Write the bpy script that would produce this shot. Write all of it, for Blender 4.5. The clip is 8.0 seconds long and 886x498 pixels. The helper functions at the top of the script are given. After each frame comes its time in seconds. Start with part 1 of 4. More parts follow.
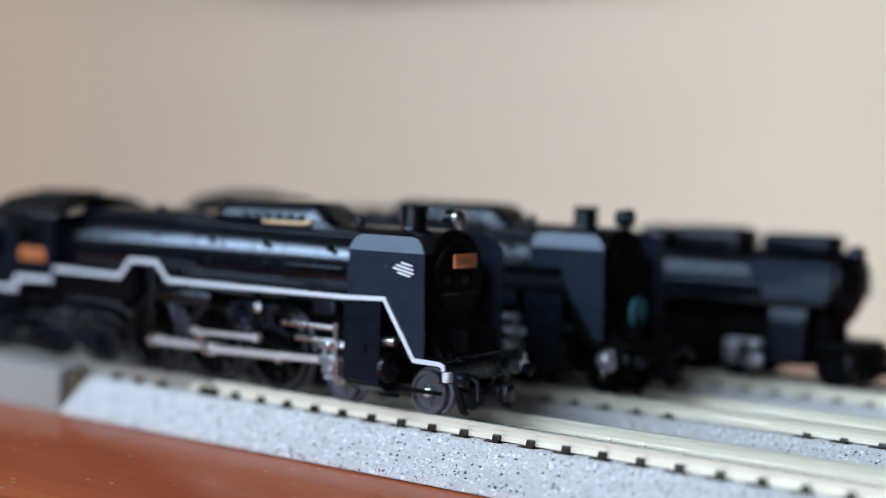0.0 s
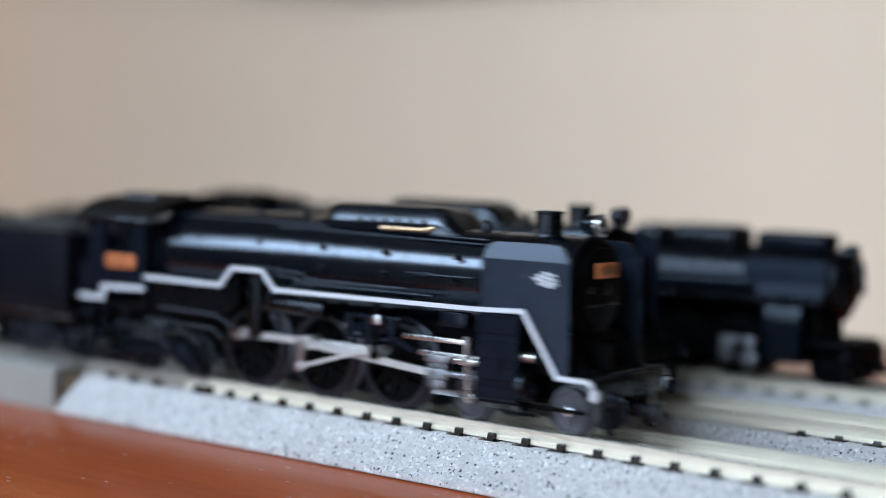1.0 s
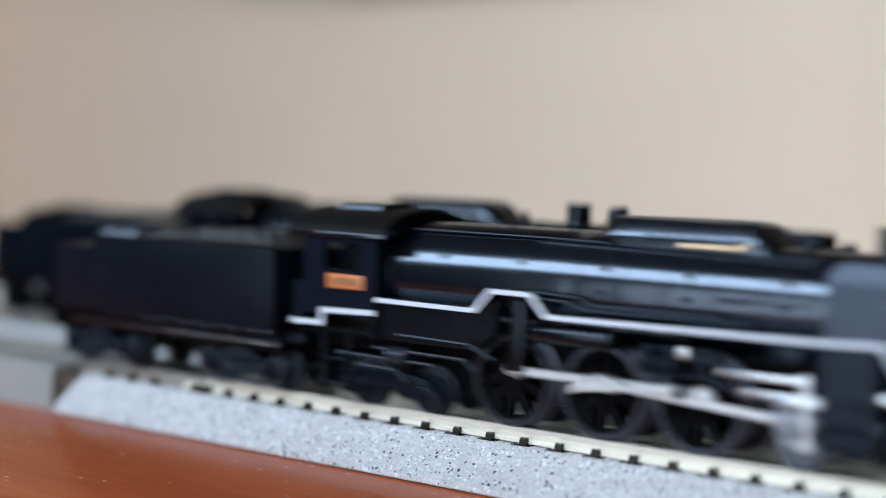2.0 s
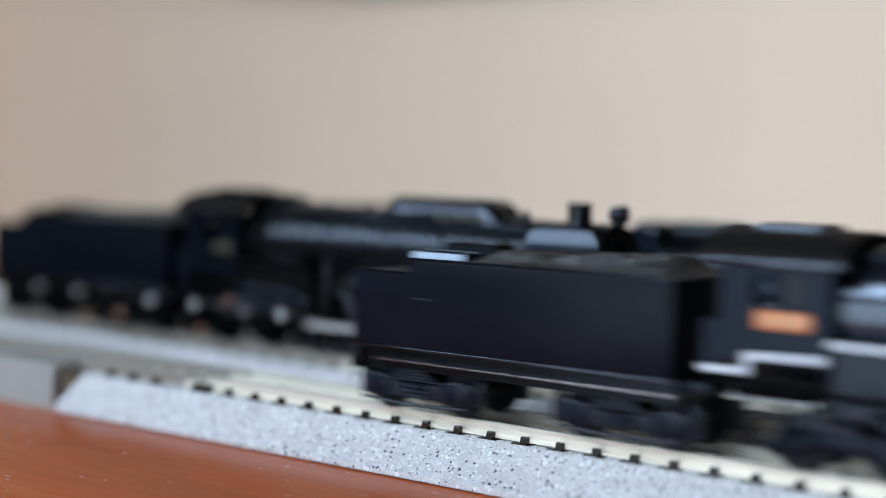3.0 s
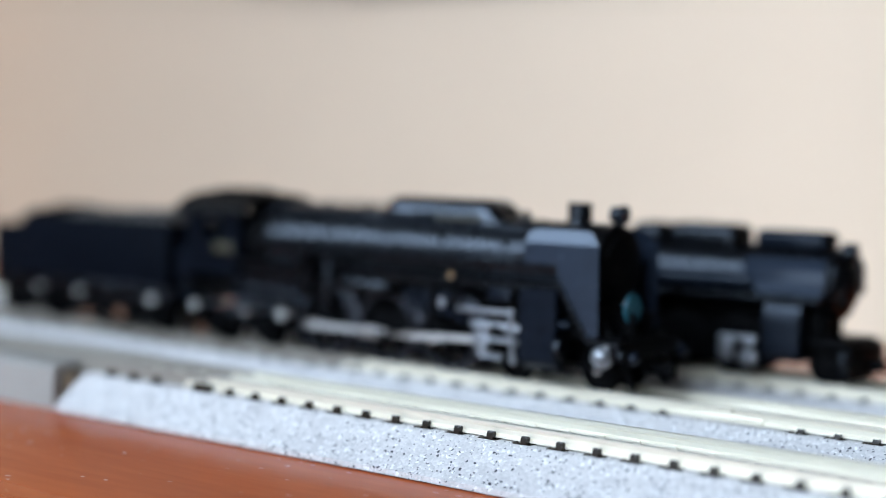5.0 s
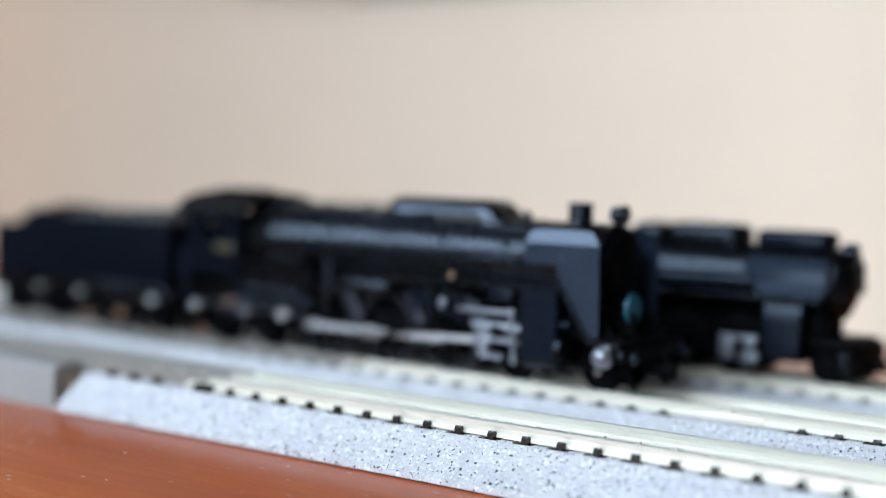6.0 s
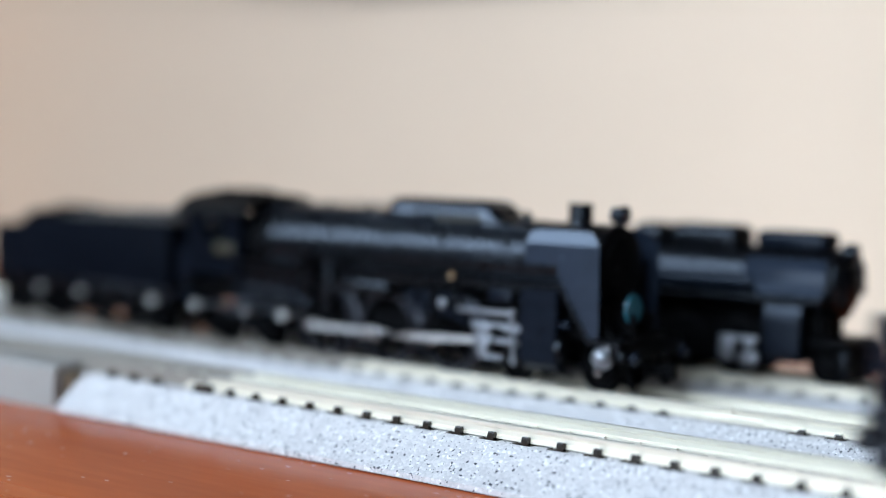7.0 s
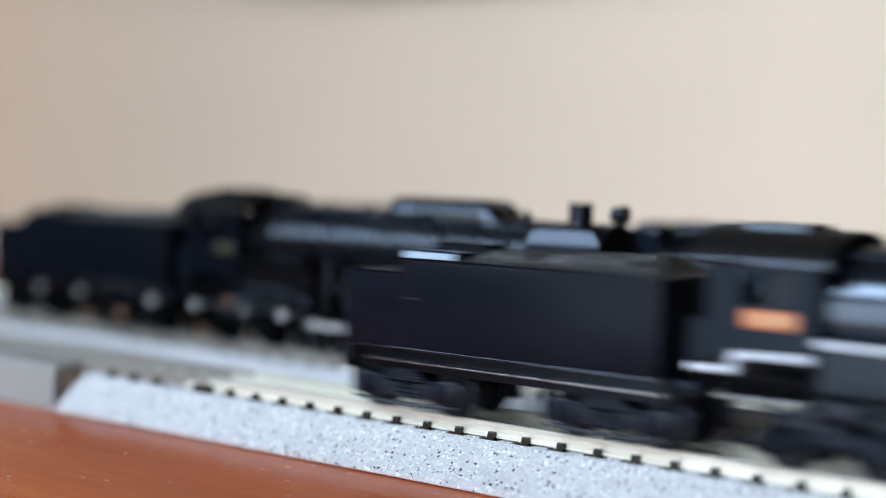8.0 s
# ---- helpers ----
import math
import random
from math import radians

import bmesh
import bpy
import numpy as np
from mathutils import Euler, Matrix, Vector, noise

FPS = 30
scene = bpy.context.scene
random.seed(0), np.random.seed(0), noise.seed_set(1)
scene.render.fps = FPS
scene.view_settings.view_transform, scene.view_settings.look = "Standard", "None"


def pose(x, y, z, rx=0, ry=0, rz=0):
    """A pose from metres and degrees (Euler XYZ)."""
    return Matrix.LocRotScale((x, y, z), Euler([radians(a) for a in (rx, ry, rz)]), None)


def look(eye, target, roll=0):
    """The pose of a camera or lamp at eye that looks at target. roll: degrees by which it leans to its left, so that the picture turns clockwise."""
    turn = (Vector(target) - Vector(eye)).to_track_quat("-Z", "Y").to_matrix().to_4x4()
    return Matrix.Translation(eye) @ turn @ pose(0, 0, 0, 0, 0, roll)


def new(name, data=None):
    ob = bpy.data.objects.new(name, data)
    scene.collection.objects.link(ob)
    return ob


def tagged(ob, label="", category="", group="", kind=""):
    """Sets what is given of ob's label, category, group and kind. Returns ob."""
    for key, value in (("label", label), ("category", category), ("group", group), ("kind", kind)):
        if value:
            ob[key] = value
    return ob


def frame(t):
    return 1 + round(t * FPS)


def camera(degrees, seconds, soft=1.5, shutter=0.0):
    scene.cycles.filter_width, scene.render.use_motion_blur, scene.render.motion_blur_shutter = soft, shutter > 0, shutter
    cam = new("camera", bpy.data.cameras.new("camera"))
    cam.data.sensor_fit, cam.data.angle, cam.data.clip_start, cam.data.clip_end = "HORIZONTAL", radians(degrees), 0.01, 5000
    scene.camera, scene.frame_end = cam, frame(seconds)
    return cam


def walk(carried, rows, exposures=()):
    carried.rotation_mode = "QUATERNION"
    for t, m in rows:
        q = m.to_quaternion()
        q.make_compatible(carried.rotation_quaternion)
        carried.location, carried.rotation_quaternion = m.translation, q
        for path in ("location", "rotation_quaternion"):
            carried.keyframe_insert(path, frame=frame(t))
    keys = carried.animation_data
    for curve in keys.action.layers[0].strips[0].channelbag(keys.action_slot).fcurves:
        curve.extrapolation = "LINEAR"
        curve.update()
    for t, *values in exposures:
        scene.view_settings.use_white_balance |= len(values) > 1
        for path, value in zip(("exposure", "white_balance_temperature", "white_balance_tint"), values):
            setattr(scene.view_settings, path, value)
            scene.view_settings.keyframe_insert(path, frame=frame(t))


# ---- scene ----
# ---- camera ----
MM = 0.001
cam = camera(33.57, 8.0, soft=0.5, shutter=1.1)
EYE = Vector((0.085121, -0.158802, 0.040869))


def aim(side, up):
    """The pose of the camera, nudged by small angles in thousandths of a radian."""
    yaw, tilt = radians(36.833) + side * MM, radians(-3.415) + up * MM
    way = Vector((-math.sin(yaw) * math.cos(tilt), math.cos(yaw) * math.cos(tilt), math.sin(tilt)))
    return look(EYE, EYE + way, 1.63)


walk(cam, [(0.0, aim(3.9, 2.2)), (0.5, aim(3.5, 1.9)), (0.75, aim(2.2, 1.6)), (1.0, aim(0.5, 1.1)), (1.5, aim(-0.7, 0.8)),
           (2.0, aim(-0.7, 0.7)), (3.5, aim(0, 0)), (4.5, aim(0, 0)), (6.0, aim(0.6, 0)), (6.5, aim(0.6, 0.4)), (8.0, aim(0.6, 0.4))],
     exposures=[(0.0, -0.15), (1.5, -0.21), (3.5, -0.12), (4.5, 0.06), (6.5, 0.15), (7.2, 0.12), (8.0, 0.03)])
# a close-up lens, wide open
cam.data.dof.use_dof = True
cam.data.dof.focus_distance = 0.187
cam.data.dof.aperture_fstop = 7.4

# ---- light ----
world = bpy.data.worlds.new("sky")
scene.world = world
world.use_nodes = True
sky = world.node_tree.nodes.new("ShaderNodeTexSky")
sky.sky_type, sky.sun_disc = "NISHITA", False
sky.sun_elevation, sky.sun_rotation = radians(48), radians(200)
world.node_tree.nodes["Background"].inputs["Strength"].default_value = 0.1
world.node_tree.links.new(sky.outputs[0], world.node_tree.nodes["Background"].inputs[0])


def area_light(name, eye, target, wide, high, power, colour, spread=180):
    lamp = bpy.data.lights.new(name, "AREA")
    lamp.shape, lamp.size, lamp.size_y, lamp.energy, lamp.color = "RECTANGLE", wide, high, power, colour
    lamp.spread = radians(spread)
    ob = new(name, lamp)
    ob.matrix_world = look(eye, target)
    return ob


SOUTH_POWER, SIDE_FILL_POWER, EAST_POWER = 45.0, 10.5, 9300.0
area_light("daylight_south", (-0.58, -1.02, 0.90), (-0.58, 0, 0.90), 1.75, 0.58, SOUTH_POWER, (0.62, 0.785, 1.0))
# made-up low lamp, brightens engine sides and rods towards the right
area_light("side_fill_low", (-0.06, -1.02, -0.12), (-0.06, 0, -0.12), 0.92, 0.95, SIDE_FILL_POWER, (0.66, 0.81, 1.0))
# unseen lamp far to the east, added to brighten the beige wall
area_light("wall_fill_east", (7.17, 1.95, 0.65), (0, 1.95, 0.65), 0.8, 1.7, EAST_POWER, (0.88, 0.945, 0.96))


# ---- materials ----
def material(name, base, rough=0.5, metal=0.0, coat=0.0, spec=0.5):
    m = bpy.data.materials.new(name)
    m.use_nodes = True
    b = m.node_tree.nodes["Principled BSDF"]
    b.inputs["Base Color"].default_value = (*base, 1)
    b.inputs["Roughness"].default_value = rough
    b.inputs["Metallic"].default_value = metal
    b.inputs["Coat Weight"].default_value = coat
    b.inputs["Specular IOR Level"].default_value = spec
    return m, m.node_tree.nodes, m.node_tree.links, b


def ramp(nodes, stops):
    r = nodes.new("ShaderNodeValToRGB")
    el = r.color_ramp.elements
    while len(el) < len(stops):
        el.new(0.5)
    for e, (p, c) in zip(el, stops):
        e.position, e.color = p, (*c, 1)
    return r


def grained(name, base, vary, rough, scale, bump=0.0, metal=0.0, coat=0.0, stretch=(1, 1, 1), spec=0.5, fine=6.0):
    """A surface with a coarse and a fine variation of colour and gloss; scale in waves per metre."""
    m, nodes, links, b = material(name, base, rough, metal, coat, spec)
    tc, mp = nodes.new("ShaderNodeTexCoord"), nodes.new("ShaderNodeMapping")
    mp.inputs["Scale"].default_value = stretch
    links.new(tc.outputs["Object"], mp.inputs[0])
    big, small = nodes.new("ShaderNodeTexNoise"), nodes.new("ShaderNodeTexNoise")
    big.inputs["Scale"].default_value, small.inputs["Scale"].default_value = scale, scale * fine
    big.inputs["Detail"].default_value = small.inputs["Detail"].default_value = 5
    for n in (big, small):
        links.new(mp.outputs[0], n.inputs["Vector"])
    mix = nodes.new("ShaderNodeMath")
    mix.operation = "ADD"
    links.new(big.outputs[0], mix.inputs[0]), links.new(small.outputs[0], mix.inputs[1])
    half = nodes.new("ShaderNodeMath")
    half.operation, half.inputs[1].default_value = "MULTIPLY", 0.5
    links.new(mix.outputs[0], half.inputs[0])
    r = ramp(nodes, [(0.3, tuple(c * (1 - vary) for c in base)), (0.7, tuple(min(1, c * (1 + vary)) for c in base))])
    links.new(half.outputs[0], r.inputs[0]), links.new(r.outputs[0], b.inputs["Base Color"])
    rr = nodes.new("ShaderNodeMapRange")
    rr.inputs["To Min"].default_value, rr.inputs["To Max"].default_value = rough * 0.8, min(1, rough * 1.25)
    links.new(half.outputs[0], rr.inputs[0]), links.new(rr.outputs[0], b.inputs["Roughness"])
    if bump:
        bp = nodes.new("ShaderNodeBump")
        bp.inputs["Strength"].default_value, bp.inputs["Distance"].default_value = bump, 0.0001
        links.new(small.outputs[0], bp.inputs["Height"]), links.new(bp.outputs[0], b.inputs["Normal"])
    return m


def ballast_material():
    m, nodes, links, b = material("moulded_ballast", (0.45, 0.5, 0.58), 0.62)
    tc = nodes.new("ShaderNodeTexCoord")
    cells, spots, patch = nodes.new("ShaderNodeTexVoronoi"), nodes.new("ShaderNodeTexVoronoi"), nodes.new("ShaderNodeTexNoise")
    cells.inputs["Scale"].default_value, spots.inputs["Scale"].default_value = 2500, 1900
    patch.inputs["Scale"].default_value, patch.inputs["Detail"].default_value = 300, 4
    # an uneven pull, so that no grain is round
    pull, shove = nodes.new("ShaderNodeTexNoise"), nodes.new("ShaderNodeVectorMath")
    pull.inputs["Scale"].default_value, pull.inputs["Detail"].default_value = 2600, 2
    shove.operation, shove.inputs[1].default_value = "MULTIPLY_ADD", (0.0005, 0.0005, 0.0005)
    links.new(tc.outputs["Object"], pull.inputs["Vector"]), links.new(pull.outputs["Color"], shove.inputs[0]), links.new(tc.outputs["Object"], shove.inputs[2])
    for n in (cells, spots, patch):
        links.new(shove.outputs[0] if n is spots else tc.outputs["Object"], n.inputs["Vector"])
    tone = ramp(nodes, [(0.0, (0.575, 0.55, 0.53)), (0.5, (0.64, 0.61, 0.585)), (0.88, (0.71, 0.68, 0.655)), (0.965, (0.90, 0.88, 0.86))])
    sep = nodes.new("ShaderNodeSeparateColor")
    links.new(cells.outputs["Color"], sep.inputs[0]), links.new(sep.outputs[0], tone.inputs[0])
    # dark grains: the middles of some of the larger cells
    sep2 = nodes.new("ShaderNodeSeparateColor")
    links.new(spots.outputs["Color"], sep2.inputs[0])
    pick, core, both = (nodes.new("ShaderNodeMath") for _ in range(3))
    pick.operation, pick.inputs[1].default_value = "GREATER_THAN", 0.91
    core.operation, core.inputs[1].default_value = "LESS_THAN", 0.40
    both.operation = "MULTIPLY"
    links.new(sep2.outputs[1], pick.inputs[0]), links.new(spots.outputs["Distance"], core.inputs[0])
    links.new(pick.outputs[0], both.inputs[0]), links.new(core.outputs[0], both.inputs[1])
    grit, sep3 = nodes.new("ShaderNodeTexVoronoi"), nodes.new("ShaderNodeSeparateColor")
    grit.inputs["Scale"].default_value = 3600
    links.new(shove.outputs[0], grit.inputs["Vector"]), links.new(grit.outputs["Color"], sep3.inputs[0])
    few, small, speck, most = (nodes.new("ShaderNodeMath") for _ in range(4))
    few.operation, few.inputs[1].default_value = "GREATER_THAN", 0.93
    small.operation, small.inputs[1].default_value = "LESS_THAN", 0.42
    speck.operation, most.operation = "MULTIPLY", "MAXIMUM"
    links.new(sep3.outputs[2], few.inputs[0]), links.new(grit.outputs["Distance"], small.inputs[0])
    links.new(few.outputs[0], speck.inputs[0]), links.new(small.outputs[0], speck.inputs[1])
    links.new(both.outputs[0], most.inputs[0]), links.new(speck.outputs[0], most.inputs[1])
    dark = nodes.new("ShaderNodeMix")
    dark.data_type = "RGBA"
    links.new(most.outputs[0], dark.inputs["Factor"]), links.new(tone.outputs[0], dark.inputs["A"])
    dark.inputs["B"].default_value = (0.05, 0.05, 0.058, 1)
    wash = nodes.new("ShaderNodeMix")
    wash.data_type, wash.blend_type = "RGBA", "MULTIPLY"
    wash.inputs["Factor"].default_value = 0.35
    pr = ramp(nodes, [(0.35, (0.7, 0.7, 0.72)), (0.65, (1, 1, 1))])
    links.new(patch.outputs[0], pr.inputs[0])
    links.new(dark.outputs["Result"], wash.inputs["A"]), links.new(pr.outputs[0], wash.inputs["B"])
    links.new(wash.outputs["Result"], b.inputs["Base Color"])
    bp = nodes.new("ShaderNodeBump")
    bp.inputs["Strength"].default_value, bp.inputs["Distance"].default_value, bp.invert = 0.3, 0.0002, True
    links.new(cells.outputs["Distance"], bp.inputs["Height"]), links.new(bp.outputs[0], b.inputs["Normal"])
    return m


def table_material():
    m, nodes, links, b = material("varnished_table_wood", (0.3, 0.1, 0.04), 0.3, spec=0.22)
    tc, mp = nodes.new("ShaderNodeTexCoord"), nodes.new("ShaderNodeMapping")
    mp.inputs["Scale"].default_value = (1.2, 9, 1)
    mp.inputs["Rotation"].default_value = (0, 0, radians(-28))
    links.new(tc.outputs["Object"], mp.inputs[0])
    grain, fine = nodes.new("ShaderNodeTexNoise"), nodes.new("ShaderNodeTexNoise")
    grain.inputs["Scale"].default_value, grain.inputs["Detail"].default_value = 9, 6
    fine.inputs["Scale"].default_value, fine.inputs["Detail"].default_value = 60, 4
    for n in (grain, fine):
        links.new(mp.outputs[0], n.inputs["Vector"])
    add = nodes.new("ShaderNodeMath")
    add.operation, add.inputs[2].default_value = "MULTIPLY_ADD", 0.0
    add.inputs[1].default_value = 0.35
    links.new(fine.outputs[0], add.inputs[0]), links.new(grain.outputs[0], add.inputs[2])
    r = ramp(nodes, [(0.4, (0.30, 0.058, 0.016)), (0.66, (0.41, 0.085, 0.023)), (0.95, (0.50, 0.12, 0.034))])
    links.new(add.outputs[0], r.inputs[0])
    # dust and short scratches
    mp2, dust = nodes.new("ShaderNodeMapping"), nodes.new("ShaderNodeTexVoronoi")
    mp2.inputs["Scale"].default_value = (0.8, 1.4, 1)
    mp2.inputs["Rotation"].default_value = (0, 0, radians(20))
    links.new(tc.outputs["Object"], mp2.inputs[0]), links.new(mp2.outputs[0], dust.inputs["Vector"])
    dust.inputs["Scale"].default_value = 420
    near_mid, chosen, clump, both = (nodes.new("ShaderNodeMath") for _ in range(4))
    near_mid.operation, near_mid.inputs[1].default_value = "LESS_THAN", 0.16
    chosen.operation, chosen.inputs[1].default_value = "GREATER_THAN", 0.62
    sep = nodes.new("ShaderNodeSeparateColor")
    links.new(dust.outputs["Color"], sep.inputs[0]), links.new(sep.outputs[0], chosen.inputs[0])
    links.new(dust.outputs["Distance"], near_mid.inputs[0])
    both.operation = clump.operation = "MULTIPLY"
    links.new(near_mid.outputs[0], both.inputs[0]), links.new(chosen.outputs[0], both.inputs[1])
    patch = nodes.new("ShaderNodeTexNoise")
    patch.inputs["Scale"].default_value = 45
    pr = ramp(nodes, [(0.42, (0, 0, 0)), (0.58, (0.45, 0.45, 0.45))])
    links.new(tc.outputs["Object"], patch.inputs["Vector"]), links.new(patch.outputs[0], pr.inputs[0])
    links.new(both.outputs[0], clump.inputs[0]), links.new(pr.outputs[0], clump.inputs[1])
    mix = nodes.new("ShaderNodeMix")
    mix.data_type = "RGBA"
    links.new(clump.outputs[0], mix.inputs["Factor"]), links.new(r.outputs[0], mix.inputs["A"])
    mix.inputs["B"].default_value = (0.82, 0.66, 0.56, 1)
    links.new(mix.outputs["Result"], b.inputs["Base Color"])
    rr = nodes.new("ShaderNodeMapRange")
    rr.inputs["To Min"].default_value, rr.inputs["To Max"].default_value = 0.16, 0.34
    links.new(grain.outputs[0], rr.inputs[0]), links.new(rr.outputs[0], b.inputs["Roughness"])
    bp = nodes.new("ShaderNodeBump")
    bp.inputs["Strength"].default_value, bp.inputs["Distance"].default_value = 0.08, 0.0002
    links.new(fine.outputs[0], bp.inputs["Height"]), links.new(bp.outputs[0], b.inputs["Normal"])
    return m


BLACK = grained("satin_black_plastic", (0.0013, 0.0014, 0.0019), 0.35, 0.27, 120, 0.05, spec=0.36)
GLOSS = grained("semi_gloss_boiler_black", (0.0014, 0.0019, 0.0036), 0.3, 0.17, 90, 0.02, spec=1.0)
SHEET = grained("satin_dark_plate", (0.0050, 0.0070, 0.0115), 0.25, 0.25, 100, 0.05, spec=0.18)
DEFLECT = grained("satin_blue_black_sheet", (0.0125, 0.0180, 0.0285), 0.2, 0.25, 100, 0.05, spec=0.5)
TENDER = grained("satin_tender_black", (0.0050, 0.0058, 0.0094), 0.22, 0.34, 80, 0.06, spec=0.09)
GEAR = grained("matt_black_running_gear", (0.0014, 0.0014, 0.0018), 0.4, 0.5, 200, 0.15, spec=0.06)
ROOF = grained("matt_black_roof_paint", (0.0048, 0.0040, 0.0034), 0.3, 0.6, 150, 0.15, spec=0.15)
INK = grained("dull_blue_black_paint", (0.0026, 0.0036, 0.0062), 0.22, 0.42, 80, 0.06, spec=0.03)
SILVER = grained("silver_paint", (0.34, 0.33, 0.31), 0.1, 0.5, 500, 0.05)
STEEL = grained("nickel_plated_steel", (0.66, 0.655, 0.645), 0.12, 0.27, 500, 0.05, metal=1.0)
RODS = grained("nickel_rod_metal", (0.62, 0.60, 0.58), 0.16, 0.40, 350, 0.08, metal=0.6)
TYRE = grained("blackened_tyre_metal", (0.065, 0.068, 0.08), 0.2, 0.34, 400, 0.05, metal=1.0)
DULL = grained("dull_rail_metal", (0.38, 0.34, 0.29), 0.15, 0.5, 300, 0.08, metal=0.6, stretch=(0.1, 1, 1))
WORN = grained("dark_rod_metal", (0.30, 0.28, 0.27), 0.2, 0.28, 350, 0.08, metal=1.0)
RAIL = grained("nickel_silver_rail", (0.86, 0.80, 0.66), 0.08, 0.36, 300, 0.08, metal=0.5, stretch=(0.1, 1, 1))
CLIP = grained("dark_brown_sleeper_plastic", (0.022, 0.016, 0.011), 0.3, 0.24, 700, 0.08, spec=0.32)
WHITE = grained("white_trim_paint", (0.62, 0.63, 0.655), 0.05, 0.4, 300)
ORANGE = grained("orange_brass_plate", (0.66, 0.20, 0.065), 0.12, 0.35, 600, 0.05)
BRASS = grained("dull_brass", (0.42, 0.29, 0.17), 0.2, 0.35, 300, metal=1.0)
TARNISH = grained("tarnished_brass", (0.03, 0.026, 0.011), 0.2, 0.4, 300)
TEAL = grained("teal_enamel", (0.03, 0.13, 0.17), 0.1, 0.2, 300)
COAL = grained("moulded_coal", (0.026, 0.023, 0.020), 0.5, 0.36, 900, 0.6)
DISC = grained("grey_pony_wheel_metal", (0.10, 0.105, 0.12), 0.25, 0.4, 300, 0.05, metal=0.5)
WHEEL = grained("dark_grey_wheel_metal", (0.013, 0.016, 0.0225), 0.25, 0.38, 300, 0.05, spec=0.25)
GLASS_DARK = material("dark_cab_glazing", (0.004, 0.005, 0.006), 0.1, spec=0.2)[0]
COPPER = grained("copper_pickup_strip", (0.20, 0.10, 0.06), 0.2, 0.45, 300, metal=0.3)
FITTING = grained("dull_nickel_casting", (0.27, 0.28, 0.30), 0.2, 0.4, 400, 0.1, metal=0.8)
LENS = material("clear_lamp_lens", (0.25, 0.27, 0.3), 0.1, 0.8)[0]
BALLAST = ballast_material()
GREY = grained("pale_grey_plastic", (0.315, 0.30, 0.27), 0.07, 0.42, 60, 0.05)
BROWN = grained("brown_plastic_end", (0.13, 0.085, 0.045), 0.2, 0.5, 200, 0.1)
TABLE = table_material()
WALL = grained("beige_wallpaper", (0.71, 0.60, 0.505), 0.03, 0.85, 3, 0.2, fine=200)
PAINT = grained("off_white_paint", (0.78, 0.75, 0.70), 0.03, 0.8, 3, 0.1, fine=100)
WARM_BOUNCE = grained("reddish_bounce_wall", (0.15, 0.085, 0.05), 0.3, 0.6, 4, 0.1, stretch=(6, 6, 1))
# unseen walls and ceiling, kept dark so the black engines reflect little
DARK_WALL = grained("dark_unseen_wall", (0.035, 0.024, 0.017), 0.3, 0.6, 4, 0.1, stretch=(6, 6, 1))
BOARD = grained("brown_ceiling_boards", (0.07, 0.055, 0.045), 0.2, 0.7, 3, 0.1, stretch=(1, 8, 1))
CARPET = grained("brown_floor_boards", (0.07, 0.04, 0.022), 0.25, 0.45, 4, 0.1, stretch=(1, 8, 1))
FRAME = grained("dark_stained_frame", (0.035, 0.03, 0.028), 0.3, 0.4, 20, 0.1)
PRINT = grained("grey_paper_panel", (0.30, 0.30, 0.30), 0.15, 0.7, 5)
# blue of the daylight highlights, painted into the gloss of the blacks
for paint in (GLOSS, DEFLECT, SHEET, BLACK):
    for node in paint.node_tree.nodes:
        if node.type == "BSDF_PRINCIPLED":
            node.inputs["Specular Tint"].default_value = (0.77, 0.87, 1.0, 1)
PANE = bpy.data.materials.new("window_glass")
PANE.use_nodes = True
PANE.node_tree.nodes["Principled BSDF"].inputs["Transmission Weight"].default_value = 1.0
PANE.node_tree.nodes["Principled BSDF"].inputs["Roughness"].default_value = 0.0


# ---- mesh tools, in millimetres ----
def box(bm, x0, x1, y0, y1, z0, z1, bev=0.0, seg=2):
    r = bmesh.ops.create_cube(bm, size=1.0)
    for v in r["verts"]:
        v.co = Vector(((x0 + x1) / 2 + v.co.x * (x1 - x0), (y0 + y1) / 2 + v.co.y * (y1 - y0), (z0 + z1) / 2 + v.co.z * (z1 - z0)))
    if bev:
        edges = list({e for v in r["verts"] for e in v.link_edges})
        bmesh.ops.bevel(bm, geom=edges, offset=bev, segments=seg, affect="EDGES", profile=0.5)
    return bm


def rod(bm, a, b, r0, r1=None, n=16, caps=True):
    """A round bar from a to b."""
    a, b = Vector(a), Vector(b)
    d = b - a
    m = Matrix.Translation((a + b) / 2) @ d.to_track_quat("Z", "Y").to_matrix().to_4x4()
    bmesh.ops.create_cone(bm, cap_ends=caps, segments=n, radius1=r0, radius2=r0 if r1 is None else r1, depth=d.length, matrix=m)
    return bm


def pipe(bm, points, r, n=8):
    for a, b in zip(points, points[1:]):
        rod(bm, a, b, r, n=n)
    for p in points[1:-1]:
        bmesh.ops.create_uvsphere(bm, u_segments=n, v_segments=6, radius=r, matrix=Matrix.Translation(p))
    return bm


